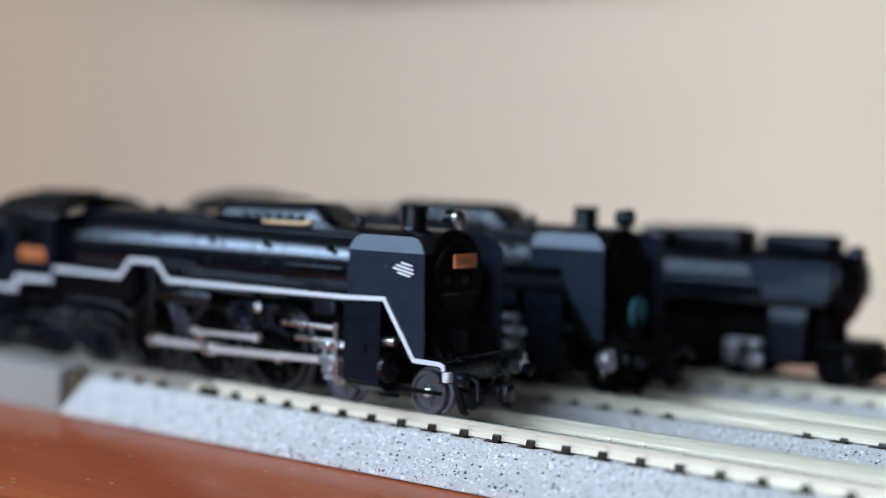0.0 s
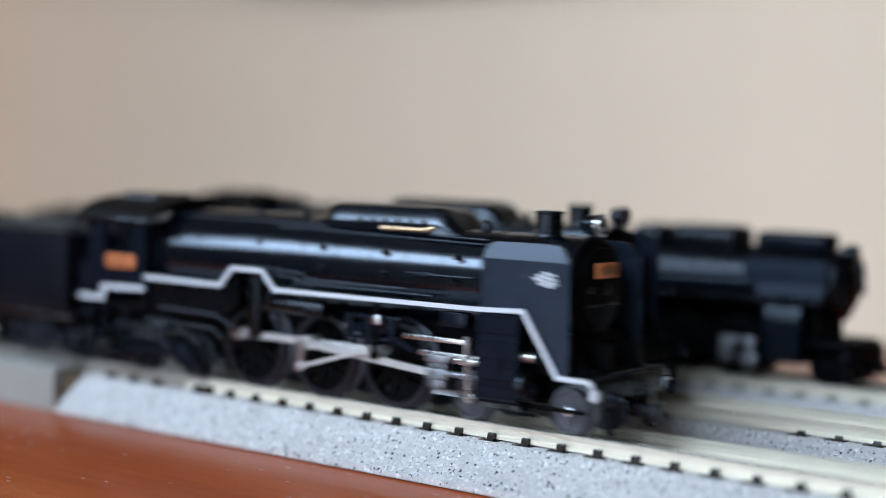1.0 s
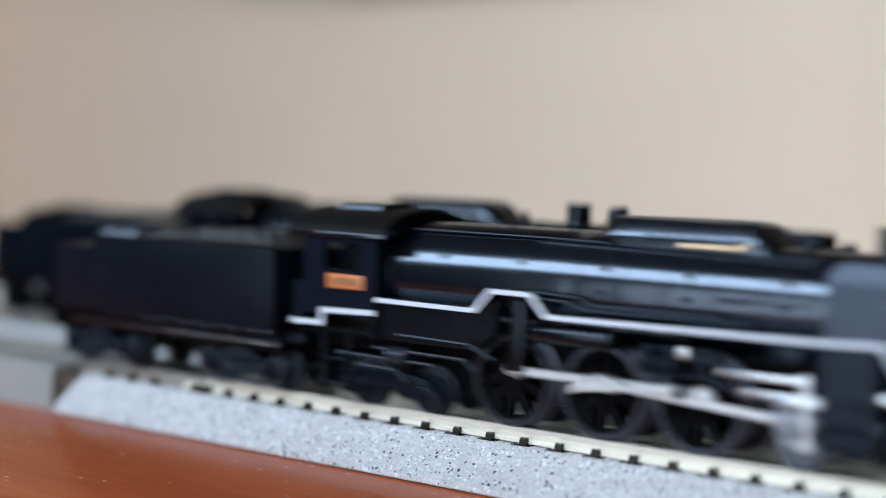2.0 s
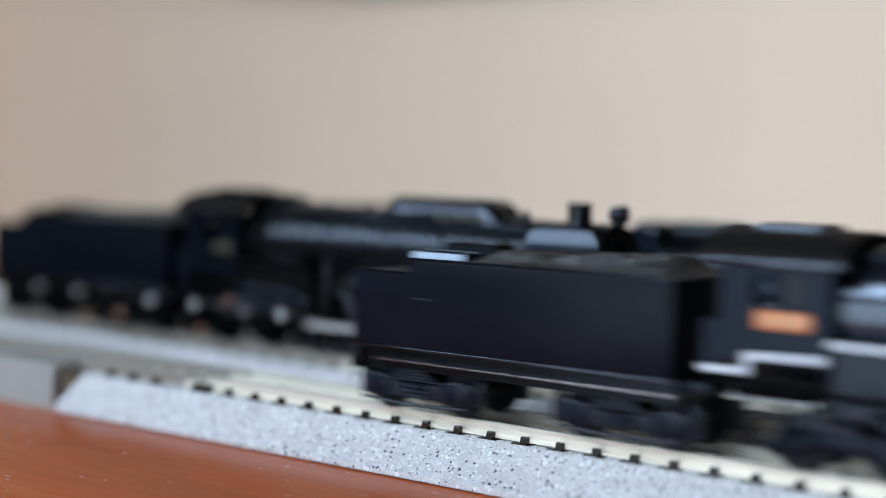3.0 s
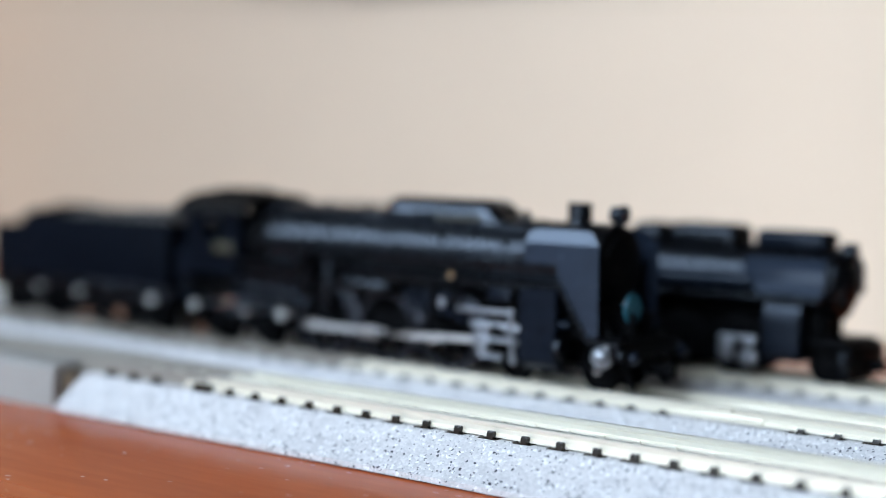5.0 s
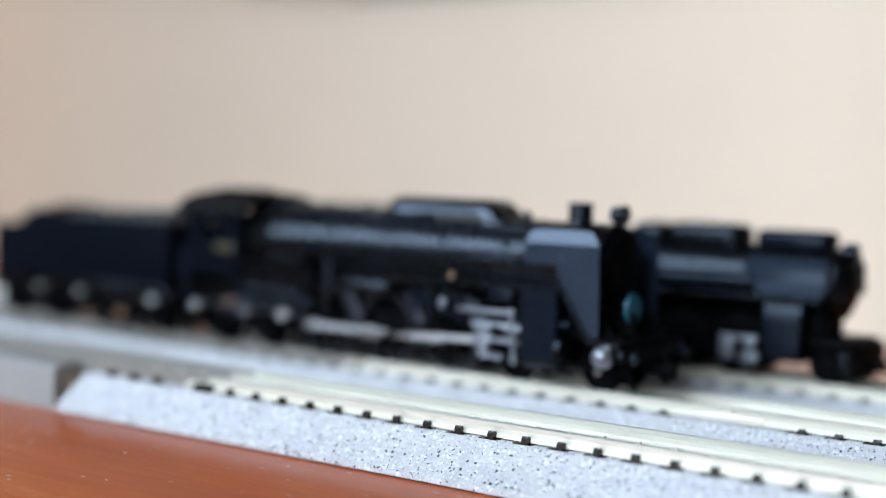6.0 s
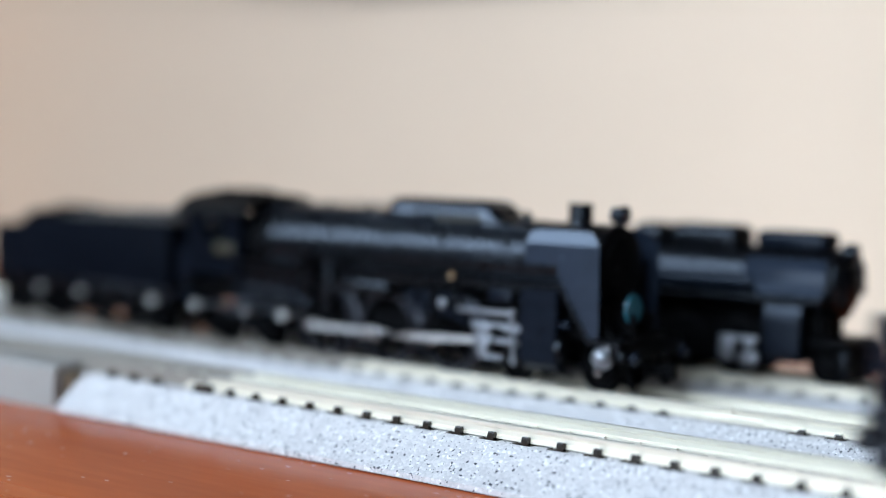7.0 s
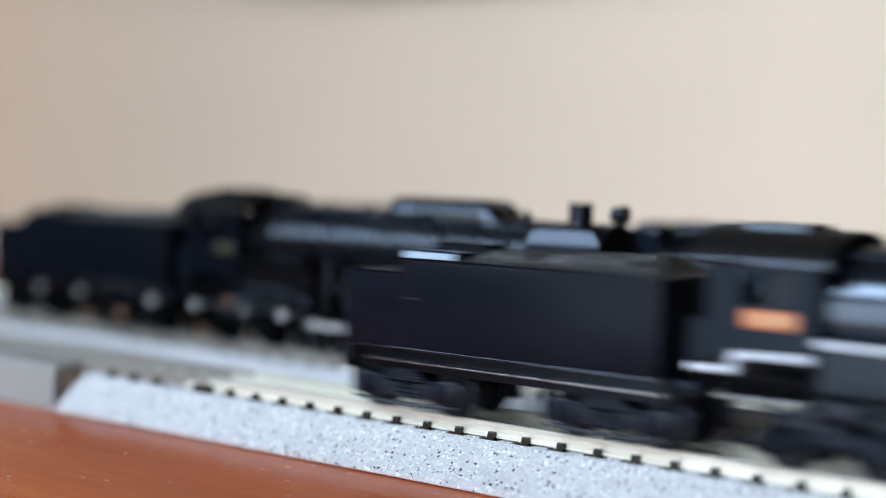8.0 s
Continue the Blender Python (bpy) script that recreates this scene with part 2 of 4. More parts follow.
def lathe(bm, profile, axis="x", centre=(0, 0, 0), n=40, hollow=False):
    """Turns rows of (along, radius) round an axis; hollow: a ring, whose profile closes on itself."""
    rings = []
    for along, r in profile:
        ring = []
        for k in range(n):
            c, s = r * math.cos(2 * math.pi * k / n), r * math.sin(2 * math.pi * k / n)
            p = {"x": (along, c, s), "y": (c, along, s), "z": (c, s, along)}[axis]
            ring.append(bm.verts.new(Vector(p) + Vector(centre)))
        rings.append(ring)
    for a, b in zip(rings, rings[1:] + rings[:1] if hollow else rings[1:]):
        for k in range(n):
            bm.faces.new((a[k], a[(k + 1) % n], b[(k + 1) % n], b[k]))
    for ring in () if hollow else (rings[0], rings[-1]):
        bm.faces.new(ring)
    bmesh.ops.recalc_face_normals(bm, faces=bm.faces[:])
    return bm


def prism(bm, outline, y0, y1, bev=0.0):
    """An outline of (x, z) pulled from y0 to y1."""
    low = [bm.verts.new((x, y0, z)) for x, z in outline]
    high = [bm.verts.new((x, y1, z)) for x, z in outline]
    faces = [bm.faces.new(low), bm.faces.new(high[::-1])]
    n = len(outline)
    for k in range(n):
        faces.append(bm.faces.new((low[k], low[(k + 1) % n], high[(k + 1) % n], high[k])))
    bmesh.ops.recalc_face_normals(bm, faces=faces)
    if bev:
        edges = list({e for f in faces for e in f.edges})
        bmesh.ops.bevel(bm, geom=edges, offset=bev, segments=2, affect="EDGES", profile=0.5)
    return bm


def section(bm, outline, x0, x1):
    """An outline of (y, z) pulled from x0 to x1."""
    low = [bm.verts.new((x0, y, z)) for y, z in outline]
    high = [bm.verts.new((x1, y, z)) for y, z in outline]
    faces = [bm.faces.new(low), bm.faces.new(high[::-1])]
    n = len(outline)
    for k in range(n):
        faces.append(bm.faces.new((low[k], low[(k + 1) % n], high[(k + 1) % n], high[k])))
    bmesh.ops.recalc_face_normals(bm, faces=faces)
    return bm


def ribbon(bm, path, half, y0, y1):
    """A flat strip of even width along a path of (x, z)."""
    up, down = [], []
    for k, p in enumerate(path):
        p = Vector(p)
        a = (p - Vector(path[k - 1])).normalized() if k else None
        b = (Vector(path[k + 1]) - p).normalized() if k + 1 < len(path) else None
        t = ((a or b) + (b or a)).normalized()
        nrm = Vector((-t.y, t.x))
        w = half / max(0.5, nrm.dot(Vector((-(a or b).y, (a or b).x))))
        up.append(p + nrm * w), down.append(p - nrm * w)
    return prism(bm, [tuple(p) for p in up + down[::-1]], y0, y1)


def mesh_of(name, bm, mat):
    bm.transform(Matrix.Scale(MM, 4))
    me = bpy.data.meshes.new(name)
    bm.to_mesh(me)
    bm.free()
    me.materials.append(mat)
    me.shade_smooth()
    me.set_sharp_from_angle(angle=radians(32))
    return me


def part(name, bm, mat, parent=None, label="", at=None):
    ob = new(name, mesh_of(name, bm, mat))
    ob.parent = parent
    if at:
        ob.location = Vector(at) * MM
    if label:
        tagged(ob, label)
    return ob


def B():
    return bmesh.new()


# ---- the room ----
def room():
    X0, X1, Y0, Y1, Z0, Z1 = -4300, 7200, -1050, 2400, -750, 1750
    bm = B()
    box(bm, X0, X1, Y0, Y1, Z0 - 100, Z0)
    tagged(part("floor", bm, CARPET), "brown wooden floor boards of the room", "floor", kind="structure")
    bm = B()
    box(bm, X0, X1, Y0, Y1, Z1, Z1 + 100)
    tagged(part("ceiling", bm, BOARD), "plain brown wooden board ceiling", "ceiling", kind="structure")
    bm = B()
    box(bm, X0 - 100, -420, Y1, Y1 + 100, Z0 - 100, Z1 + 100)
    tagged(part("wall_north", bm, WALL), "plain beige wall behind the model trains", "wall", kind="structure")
    bm = B()
    box(bm, -420, X1 + 100, Y1 - 20, Y1 + 100, Z0 - 100, Z1 + 100)
    tagged(part("wall_northeast", bm, DARK_WALL), "dark wood-panelled wall beside the beige wall", "wall", kind="structure")
    # unseen wall, made reddish to throw warm light on the beige wall's left
    bm = B()
    box(bm, X0 - 100, X0, Y0 - 100, Y1, Z0 - 100, Z1 + 100)
    tagged(part("wall_west", bm, WARM_BOUNCE), "reddish wood-panelled side wall of the room", "wall", kind="structure")
    # unseen south wall with its wide window and, below it, a made-up low door
    wx0, wx1, wz0, wz1 = -1510, 350, 560, 1240
    dx0, dx1, dz0, dz1 = -580, 460, -650, 420
    bm = B()
    box(bm, X0, wx0, Y0 - 100, Y0, Z0 - 100, Z1 + 100), box(bm, dx1, X1, Y0 - 100, Y0, Z0 - 100, Z1 + 100)
    box(bm, wx0, dx1, Y0 - 100, Y0, wz1, Z1 + 100), box(bm, wx1, dx1, Y0 - 100, Y0, dz1, wz1)
    box(bm, wx0, dx0, Y0 - 100, Y0, Z0 - 100, wz0), box(bm, dx0, wx1, Y0 - 100, Y0, dz1, wz0)
    box(bm, dx0, dx1, Y0 - 100, Y0, Z0 - 100, dz0)
    tagged(part("wall_south", bm, DARK_WALL), "dark wood-panelled wall with a wide window and a glazed door", "wall", kind="structure")
    for name, gap in (("window_1", (wx0, wx1, wz0, wz1)), ("added_door", (dx0, dx1, dz0, dz1))):
        window(name, lambda u, v, d: (u, Y0 - 60 + d, v), *gap)
    vy0, vy1, vz0, vz1 = 1550, 2350, -200, 1500
    bm = B()
    box(bm, X1, X1 + 100, Y0 - 100, vy0, Z0 - 100, Z1 + 100), box(bm, X1, X1 + 100, vy1, Y1, Z0 - 100, Z1 + 100)
    box(bm, X1, X1 + 100, vy0, vy1, Z0 - 100, vz0), box(bm, X1, X1 + 100, vy0, vy1, vz1, Z1 + 100)
    tagged(part("wall_east", bm, DARK_WALL), "dark wood-panelled wall with a tall window", "wall", kind="structure")
    # unseen wall, added to keep the east lamp's light off the engines
    bm = B()
    box(bm, 550, 650, Y0, 1520, Z0, Z1)
    tagged(part("wall_return", bm, DARK_WALL), "dark wood-panelled wall beside the window bay", "wall", kind="structure")
    # made-up window round the beige wall's fill lamp
    window("added_window", lambda u, v, d: (X1 + 60 - d, u, v), vy0, vy1, vz0, vz1)


def window(name, place, u0, u1, v0, v1):
    def slab(bm, a0, a1, b0, b1, d0, d1):
        p, q = place(a0, b0, d0), place(a1, b1, d1)
        lo, hi = [min(i, j) for i, j in zip(p, q)], [max(i, j) for i, j in zip(p, q)]
        box(bm, lo[0], hi[0], lo[1], hi[1], lo[2], hi[2])
    bm, mid = B(), (u0 + u1) / 2
    for a0, a1, b0, b1 in ((u0, u0 + 45, v0, v1), (u1 - 45, u1, v0, v1), (u0 + 45, u1 - 45, v0, v0 + 45), (u0 + 45, u1 - 45, v1 - 45, v1),
                           (mid - 25, mid + 25, v0 + 45, v1 - 45)):
        slab(bm, a0, a1, b0, b1, -30, 30)
    frame_ob = tagged(part(name, bm, PAINT), "white-framed window letting in daylight", "window", kind="structure")
    for a0, a1 in ((u0 + 45, mid - 25), (mid + 25, u1 - 45)):
        bm = B()
        slab(bm, a0, a1, v0 + 45, v1 - 45, -3, 3)
        part("pane", bm, PANE, frame_ob).visible_shadow = False


room()


def table():
    root = tagged(new("table"), "narrow glossy reddish-brown varnished wooden table", "table")
    bm = B()
    box(bm, -620, 520, -86, 190, -28, 0, 3)
    part("tabletop", bm, TABLE, root)
    bm = B()
    box(bm, -570, 470, -56, 150, -95, -28.0, 2)
    part("apron", bm, TABLE, root)
    for x in (-580, 480):
        for y in (-50, 150):
            bm = B()
            box(bm, x - 28, x + 28, y - 28, y + 28, -750, -28.0, 4)
            part("leg", bm, TABLE, root)


table()


def wall_picture():
    root = tagged(new("picture_frame"), "dark framed panel hanging on the beige wall", "picture frame")
    x0, x1, z0, z1 = -2100, -860, 425, 1250
    for a0, a1, b0, b1 in ((x0, x1, z0, z0 + 22), (x0, x1, z1 - 22, z1), (x0, x0 + 22, z0 + 22, z1 - 22), (x1 - 22, x1, z0 + 22, z1 - 22)):
        bm = B()
        box(bm, a0, a1, 2378, 2399.5, b0, b1, 2)
        part("frame_bar", bm, FRAME, root)
    bm = B()
    box(bm, x0 + 20, x1 - 20, 2390, 2397, z0 + 20, z1 - 20)
    part("panel", bm, PRINT, root, "plain dark grey panel")


wall_picture()

# ---- tracks ----
PITCH = 5.221
RAIL_TOP = 7.7


def sleeper_mesh(high):
    """One sleeper with its rail fixings; high: how far the outer fixings stand up."""
    bm = B()
    box(bm, -1.9, 0.9, -6.3, 6.3, 5.0, 5.7, 0.05, 1)
    tip = 5.8 + 0.86 * high
    for s in (-1, 1):
        outline = [(6.3, 5.65), (6.3, tip - 0.42), (6.12, tip), (5.62, tip), (5.5, tip - 0.2), (5.45, 5.65)]
        section(bm, [(s * a, z) for a, z in outline][::s], -0.46, 0.46)
        section(bm, [(s * a, z) for a, z in outline[:1] + [(6.36, 5.9), (5.45, 5.9)] + outline[-1:]][::s], -0.95, -0.46)
    dark = len(bm.faces)
    for s in (-1, 1):
        box(bm, -0.5, 0.5, s * 3.95 - 0.2, s * 3.95 + 0.2, 5.72, 6.24, 0.14, 2)
    bmesh.ops.recalc_face_normals(bm, faces=bm.faces[:])
    bm.faces.ensure_lookup_table()
    for f in bm.faces[dark:]:
        f.material_index = 1
    me = mesh_of("sleeper", bm, CLIP)
    me.materials.append(RAIL)
    return me


SLEEPER, TALL_SLEEPER = sleeper_mesh(1.0), sleeper_mesh(0.6)


def rail_outline(c):
    half = [(0.75, 5.85), (0.72, 6.12), (0.22, 6.35), (0.20, 7.0), (0.42, 7.2), (0.45, 7.58), (0.33, 7.7)]
    return [(c + a, z) for a, z in half] + [(c - a, z) for a, z in half[::-1]]


def track(y, x0, x1, shift, label, skip, joints):
    root = tagged(new("model_track"), label, "model railway track", "parallel model tracks")
    root.location = (0, y * MM, 0)
    bm = B()
    section(bm, [(-11.7, 0), (-11.7, 0.28), (-12.5, 0.32), (-12.5, 1.0), (-12.2, 1.1), (-7.3, 5.3), (-6.7, 5.6), (6.7, 5.6), (7.3, 5.3), (12.2, 1.1), (12.5, 1.0), (12.5, 0.32), (11.7, 0.28), (11.7, 0)], x0, x1)
    bed = part("roadbed", bm, BALLAST, root, "speckled blue-grey moulded ballast bed")
    for s in (-4.85, 4.85):
        cuts = [x0 - (60 if y == 0 else 0)] + joints + [x1]
        for a, b in zip(cuts, cuts[1:]):
            bm = B()
            section(bm, rail_outline(s), a + 0.12, b - 0.12)
            part("rail", bm, DULL if joints and b == joints[0] else RAIL, root)
        for j in joints:
            bm = B()
            half = [(0.9, 5.8), (0.88, 6.2), (0.4, 6.45), (0.34, 6.8)]
            section(bm, [(s + a, z) for a, z in half] + [(s - a, z) for a, z in half[::-1]], j - 4.5, j + 4.5)
            part("rail_joiner", bm, RAIL, root)
            if y:
                continue
            bm = B()
            box(bm, j - 1.7, j + 1.7, *sorted((math.copysign(5.5, s), math.copysign(6.7, s))), 5.55, 6.75, 0.15)
            part("joint_clip", bm, CLIP, root)
    k = math.ceil((x0 + 2 - shift) / PITCH)
    while k * PITCH + shift < x1 - 2:
        x = k * PITCH + shift
        if not any(a < x < b for a, b in skip):
            ob = new("sleeper", TALL_SLEEPER if y > 0 else SLEEPER)
            ob.parent, ob.location = root, (x * MM, 0, 0)
        k += 1
    return root


near_track = track(0, -99.5, 290, 0.0, "straight model track on speckled blue-grey ballast", [(-79, -70)], [-73.2])
track(33, -330, 290, 1.6, "middle model track on blue-grey ballast under a black engine", [(-12, 4.5)], [-70, -3.5])
track(66, -330, 290, 3.0, "rear model track on blue-grey ballast under a black engine", [], [])


def grey_deck():
    """The smooth grey base on which the near track goes on."""
    root = tagged(new("track_base"), "smooth pale grey plastic track base on the table", "track base")
    bm = B()
    section(bm, [(-11.3, 0), (-11.3, 6.3), (-10.6, 6.9), (-6.2, 7.15), (-6.0, 5.7), (6.0, 5.7), (6.2, 7.15), (10.6, 6.9), (11.3, 6.3), (11.3, 0)], -330, -101.5)
    part("deck", bm, GREY, root)
    for s in (-4.85, 4.85):
        bm = B()
        section(bm, rail_outline(s), -330, -159.7)
        part("rail", bm, DULL, root)
    bm = B()
    prism(bm, [(-101.5, 0.4), (-99.5, 0.4), (-99.5, 5.6), (-101.5, 5.6)], -9.2, 9.2, 0.2)
    part("joint_plate", bm, BROWN, root, "brown plastic joint plate")


grey_deck()

# ---- engines: x from the leading axle, forwards positive; z from the rail's top ----
DRIVERS = (-53.8, -40.5, -27.4)
DRIVER_R, CRANK, SMALL_R = 5.95, 2.2, 2.95
ROD_LENGTH = 23.6


def spoke_mesh():
    bm = B()
    prism(bm, [(1.4, -0.75), (4.75, -0.45), (4.75, 0.45), (1.4, 0.75)], -0.38, 0.38, 0.1)
    return mesh_of("spoke", bm, GEAR)


SPOKE = spoke_mesh()


def driving_wheelset(root, x, crank):
    bm = B()
    rod(bm, (0, -5.2, 0), (0, 5.2, 0), 0.8)
    axle = part("driving_wheelset", bm, GEAR, root, at=(x, 0, DRIVER_R))
    for s in (-1, 1):
        bm = B()
        lathe(bm, [(s * 3.75, 4.9), (s * 3.75, DRIVER_R + 0.55), (s * 4.15, DRIVER_R + 0.5), (s * 4.3, DRIVER_R), (s * 5.35, DRIVER_R - 0.06), (s * 5.5, DRIVER_R - 0.25), (s * 5.5, 5.15), (s * 5.2, 4.9)], "y", n=56, hollow=True)
        part("tyre", bm, TYRE, axle)
        bm = B()
        lathe(bm, [(s * 4.4, 0.1), (s * 4.4, 1.7), (s * 5.45, 1.6), (s * 5.55, 0.1)], "y", n=20)
        part("hub", bm, GEAR, axle)
        bm = B()
        lathe(bm, [(s * 4.2, 4.55), (s * 4.2, 5.2), (s * 5.3, 5.2), (s * 5.3, 4.6)], "y", n=40, hollow=True)
        part("rim", bm, GEAR, axle)
        bm = B()
        w = [(4.6 * math.cos(radians(k)), 4.6 * math.sin(radians(k))) for k in range(150, 211, 10)]
        prism(bm, w + [(-2.9, -1.2), (-2.9, 1.2)], *sorted((s * 4.5, s * 5.35)))
        part("counterweight", bm, GEAR, axle)
        for k in range(9):
            sp = new("spoke", SPOKE)
            sp.parent = axle
            sp.matrix_basis = pose(0, s * 4.9 * MM, 0, 0, 40 * k + 20, 0)
        # crank pin boss
        a = 0 if s < 0 else 90
        cx, cz = CRANK * math.cos(radians(a)), CRANK * math.sin(radians(a))
        bm = B()
        rod(bm, (cx, s * 5.2, cz), (cx, s * (9.0 if crank else 7.75), cz), 0.55, n=14)
        lathe(bm, [(s * 5.4, 0.9), (s * 6.3, 0.85)], "y", (cx, 0, cz), 16)
        part("crank_pin", bm, STEEL, axle)
        if crank:
            bm = B()
            b = radians(a + 112)
            ex, ez = 1.75 * math.cos(b), 1.75 * math.sin(b)
            prism(bm, bar_outline((cx, cz), (ex, ez), 0.72, 0.6), s * 8.55, s * 8.95)
            rod(bm, (ex, s * 8.6, ez), (ex, s * 9.75, ez), 0.5, n=14)
            part("return_crank", bm, STEEL, axle)
    return axle


def bar_outline(a, b, r0, r1, n=8, waist=0.0):
    """The outline of a flat bar with round ends, in (x, z)."""
    a, b = Vector(a), Vector(b)
    t = math.atan2(b.y - a.y, b.x - a.x)
    out = [(a.x + r0 * math.cos(t + math.pi / 2 + math.pi * k / n), a.y + r0 * math.sin(t + math.pi / 2 + math.pi * k / n)) for k in range(n + 1)]
    nrm, along = Vector((-math.sin(t), math.cos(t))), b - a
    if waist:
        out += [tuple(a + along * 0.10 - nrm * waist), tuple(a + along * 0.90 - nrm * waist)]
    out += [(b.x + r1 * math.cos(t - math.pi / 2 + math.pi * k / n), b.y + r1 * math.sin(t - math.pi / 2 + math.pi * k / n)) for k in range(n + 1)]
    if waist:
        out += [tuple(a + along * 0.90 + nrm * waist), tuple(a + along * 0.10 + nrm * waist)]
    return out


def small_wheelset(root, x, spoked, disc=None):
    bm = B()
    rod(bm, (0, -5.6, 0), (0, 5.6, 0), 0.5)
    axle = part("carrying_wheelset", bm, STEEL, root, at=(x, 0, SMALL_R))
    for s in (-1, 1):
        bm = B()
        lathe(bm, [(s * 3.75, 0.2), (s * 3.75, SMALL_R + 0.5), (s * 4.15, SMALL_R + 0.45), (s * 4.3, SMALL_R), (s * 5.2, SMALL_R - 0.05), (s * 5.35, SMALL_R - 0.2),
                   (s * 5.35, SMALL_R - 0.5), (s * 5.0, SMALL_R - 0.65), (s * 4.9, 1.0), (s * 5.3, 0.9), (s * 5.4, 0.2)], "y", n=36)
        for k in range(5 if spoked else 0):
            a = 2 * math.pi * k / 5
            rod(bm, (1.65 * math.cos(a), s * 4.8, 1.65 * math.sin(a)), (1.65 * math.cos(a), s * 5.1, 1.65 * math.sin(a)), 0.36, n=10)
        part("wheel", bm, disc or WHEEL, axle)
        if spoked:
            bm = B()
            lathe(bm, [(s * 5.2, 0.62), (s * 5.6, 0.6), (s * 5.75, 0.4), (s * 5.8, 0.05)], "y", n=16)
            part("axle_end", bm, STEEL, axle, "bright axle end")
    return axle


def side_rods(root, s, metal, dull):
    """Coupling rod, connecting rod, crosshead and eccentric rod of one side; each in its own space."""
    made = {}
    y = s * 6.9
    bm = B()
    x0, x1, x2 = (d - DRIVERS[1] for d in DRIVERS)
    prism(bm, bar_outline((x0, 0), (0, 0), 0.82, 0.85, waist=0.45), y - 0.35, y + 0.35)
    prism(bm, bar_outline((0, 0), (x2, 0), 0.8, 0.82, waist=0.45), y - 0.33, y + 0.33)
    made["coupling"] = part("coupling_rod", bm, metal, root, "bright metal coupling rod")
    for x in (x0, 0, x2):
        bm = B()
        rod(bm, (x, y - 0.5, 0), (x, y + s * 0.7, 0), 0.86, n=18), lathe(bm, [(y + s * 0.7, 0.6), (y + s * 0.95, 0.5), (y + s * 1.0, 0.05)], "y", (x, 0, 0), 16)
        part("bearing", bm, STEEL, made["coupling"])
    bm = B()
    yc = s * 8.1
    prism(bm, bar_outline((0, 0), (ROD_LENGTH, 0), 0.95, 0.7, waist=0.45), yc - 0.4, yc + 0.4)
    rod(bm, (0, yc - 0.5, 0), (0, yc + 0.5, 0), 0.85, n=18)
    made["connecting"] = part("connecting_rod", bm, metal, root, "bright metal connecting rod")
    bm = B()
    box(bm, -1.6, 1.6, yc - 0.9, yc + 0.6, -0.7, 0.8, 0.3), box(bm, -1.7, 1.7, yc - 0.8, yc + 0.75, 1.5, 2.6, 0.2)
    box(bm, -1.1, -0.3, yc - 0.6, yc + 0.5, 0.6, 1.7, 0.1), box(bm, 0.4, 1.2, yc - 0.6, yc + 0.5, 0.6, 1.7, 0.1)
    box(bm, -1.1, 1.0, yc - 0.7, yc + 0.7, -1.9, -0.5, 0.3)
    box(bm, -0.5, 3.9, yc + s * 0.1, yc + s * 0.55, -2.5, -1.8, 0.15)
    rod(bm, (1.4, yc, 0.2), (9.5, yc, 0.2), 0.42, n=12)
    rod(bm, (0, yc - 0.9, 0), (0, yc + s * 1.0, 0), 0.6, n=16)
    made["crosshead"] = part("crosshead", bm, FITTING, root, "silver crosshead with piston rod")
    bm = B()
    prism(bm, bar_outline((0, 0), (12.9, 0), 0.62, 0.55, waist=0.3), s * 9.25 - 0.25, s * 9.25 + 0.25)
    rod(bm, (12.9, s * 8.9, 0), (12.9, s * 9.8, 0), 0.6, n=14)
    made["eccentric"] = part("eccentric_rod", bm, dull, root)
    return made


def rod_poses(turn, s):
    """Poses of the side rods for a wheel turn in degrees."""
    a = radians(-turn if s < 0 else -turn + 90)
    px, pz = CRANK * math.cos(a), CRANK * math.sin(a)
    xm = DRIVERS[1]
    reach = math.sqrt(ROD_LENGTH ** 2 - pz ** 2)
    e = a + radians(112)
    ex, ez = 1.75 * math.cos(e), 1.75 * math.sin(e)
    z_foot = 2.0
    lift = math.atan2(z_foot - ez, 12.0)
    return {"coupling": pose((xm + px) * MM, 0, (DRIVER_R + pz) * MM),
            "connecting": pose((xm + px) * MM, 0, (DRIVER_R + pz) * MM, 0, math.degrees(math.atan2(pz, reach)), 0),
            "crosshead": pose((xm + px + reach) * MM, 0, DRIVER_R * MM),
            "eccentric": pose((xm + ex) * MM, 0, (DRIVER_R + ez) * MM, 0, -math.degrees(lift), 0)}


def boiler(root, front, rear, r0, r1, zc, mat=GLOSS):
    bm = B()
    prof = [(rear, 0.3), (rear, r1), (rear + (front - rear) * 0.36, r1), (rear + (front - rear) * 0.39, r1 - 0.12)]
    n = 6
    for k in range(n):
        x = rear + (front - rear) * (0.39 + 0.41 * k / (n - 1))
        r = r1 - 0.12 + (r0 - r1) * (k / (n - 1))
        prof += [(x, r), (x + 0.05, r + 0.1), (x + 0.75, r + 0.1), (x + 0.8, r)]
    prof += [(front - 0.7, r0 - 0.05), (front - 0.7, 0.3)]
    lathe(bm, prof, "x", (0, 0, zc), 64)
    part("boiler", bm, mat, root, "long black boiler barrel")
    bm = B()
    lathe(bm, [(front - 0.68, 0.3), (front - 0.68, r0 - 0.06), (front - 0.25, r0 - 0.2), (front, r0 - 0.6), (front + 0.05, r0 - 1.3),
               (front + 0.5, r0 - 1.5), (front + 1.1, 3.2), (front + 1.35, 0.3)], "x", (0, 0, zc), 64)
    part("smokebox_door", bm, GEAR, root, "matt black smokebox door")


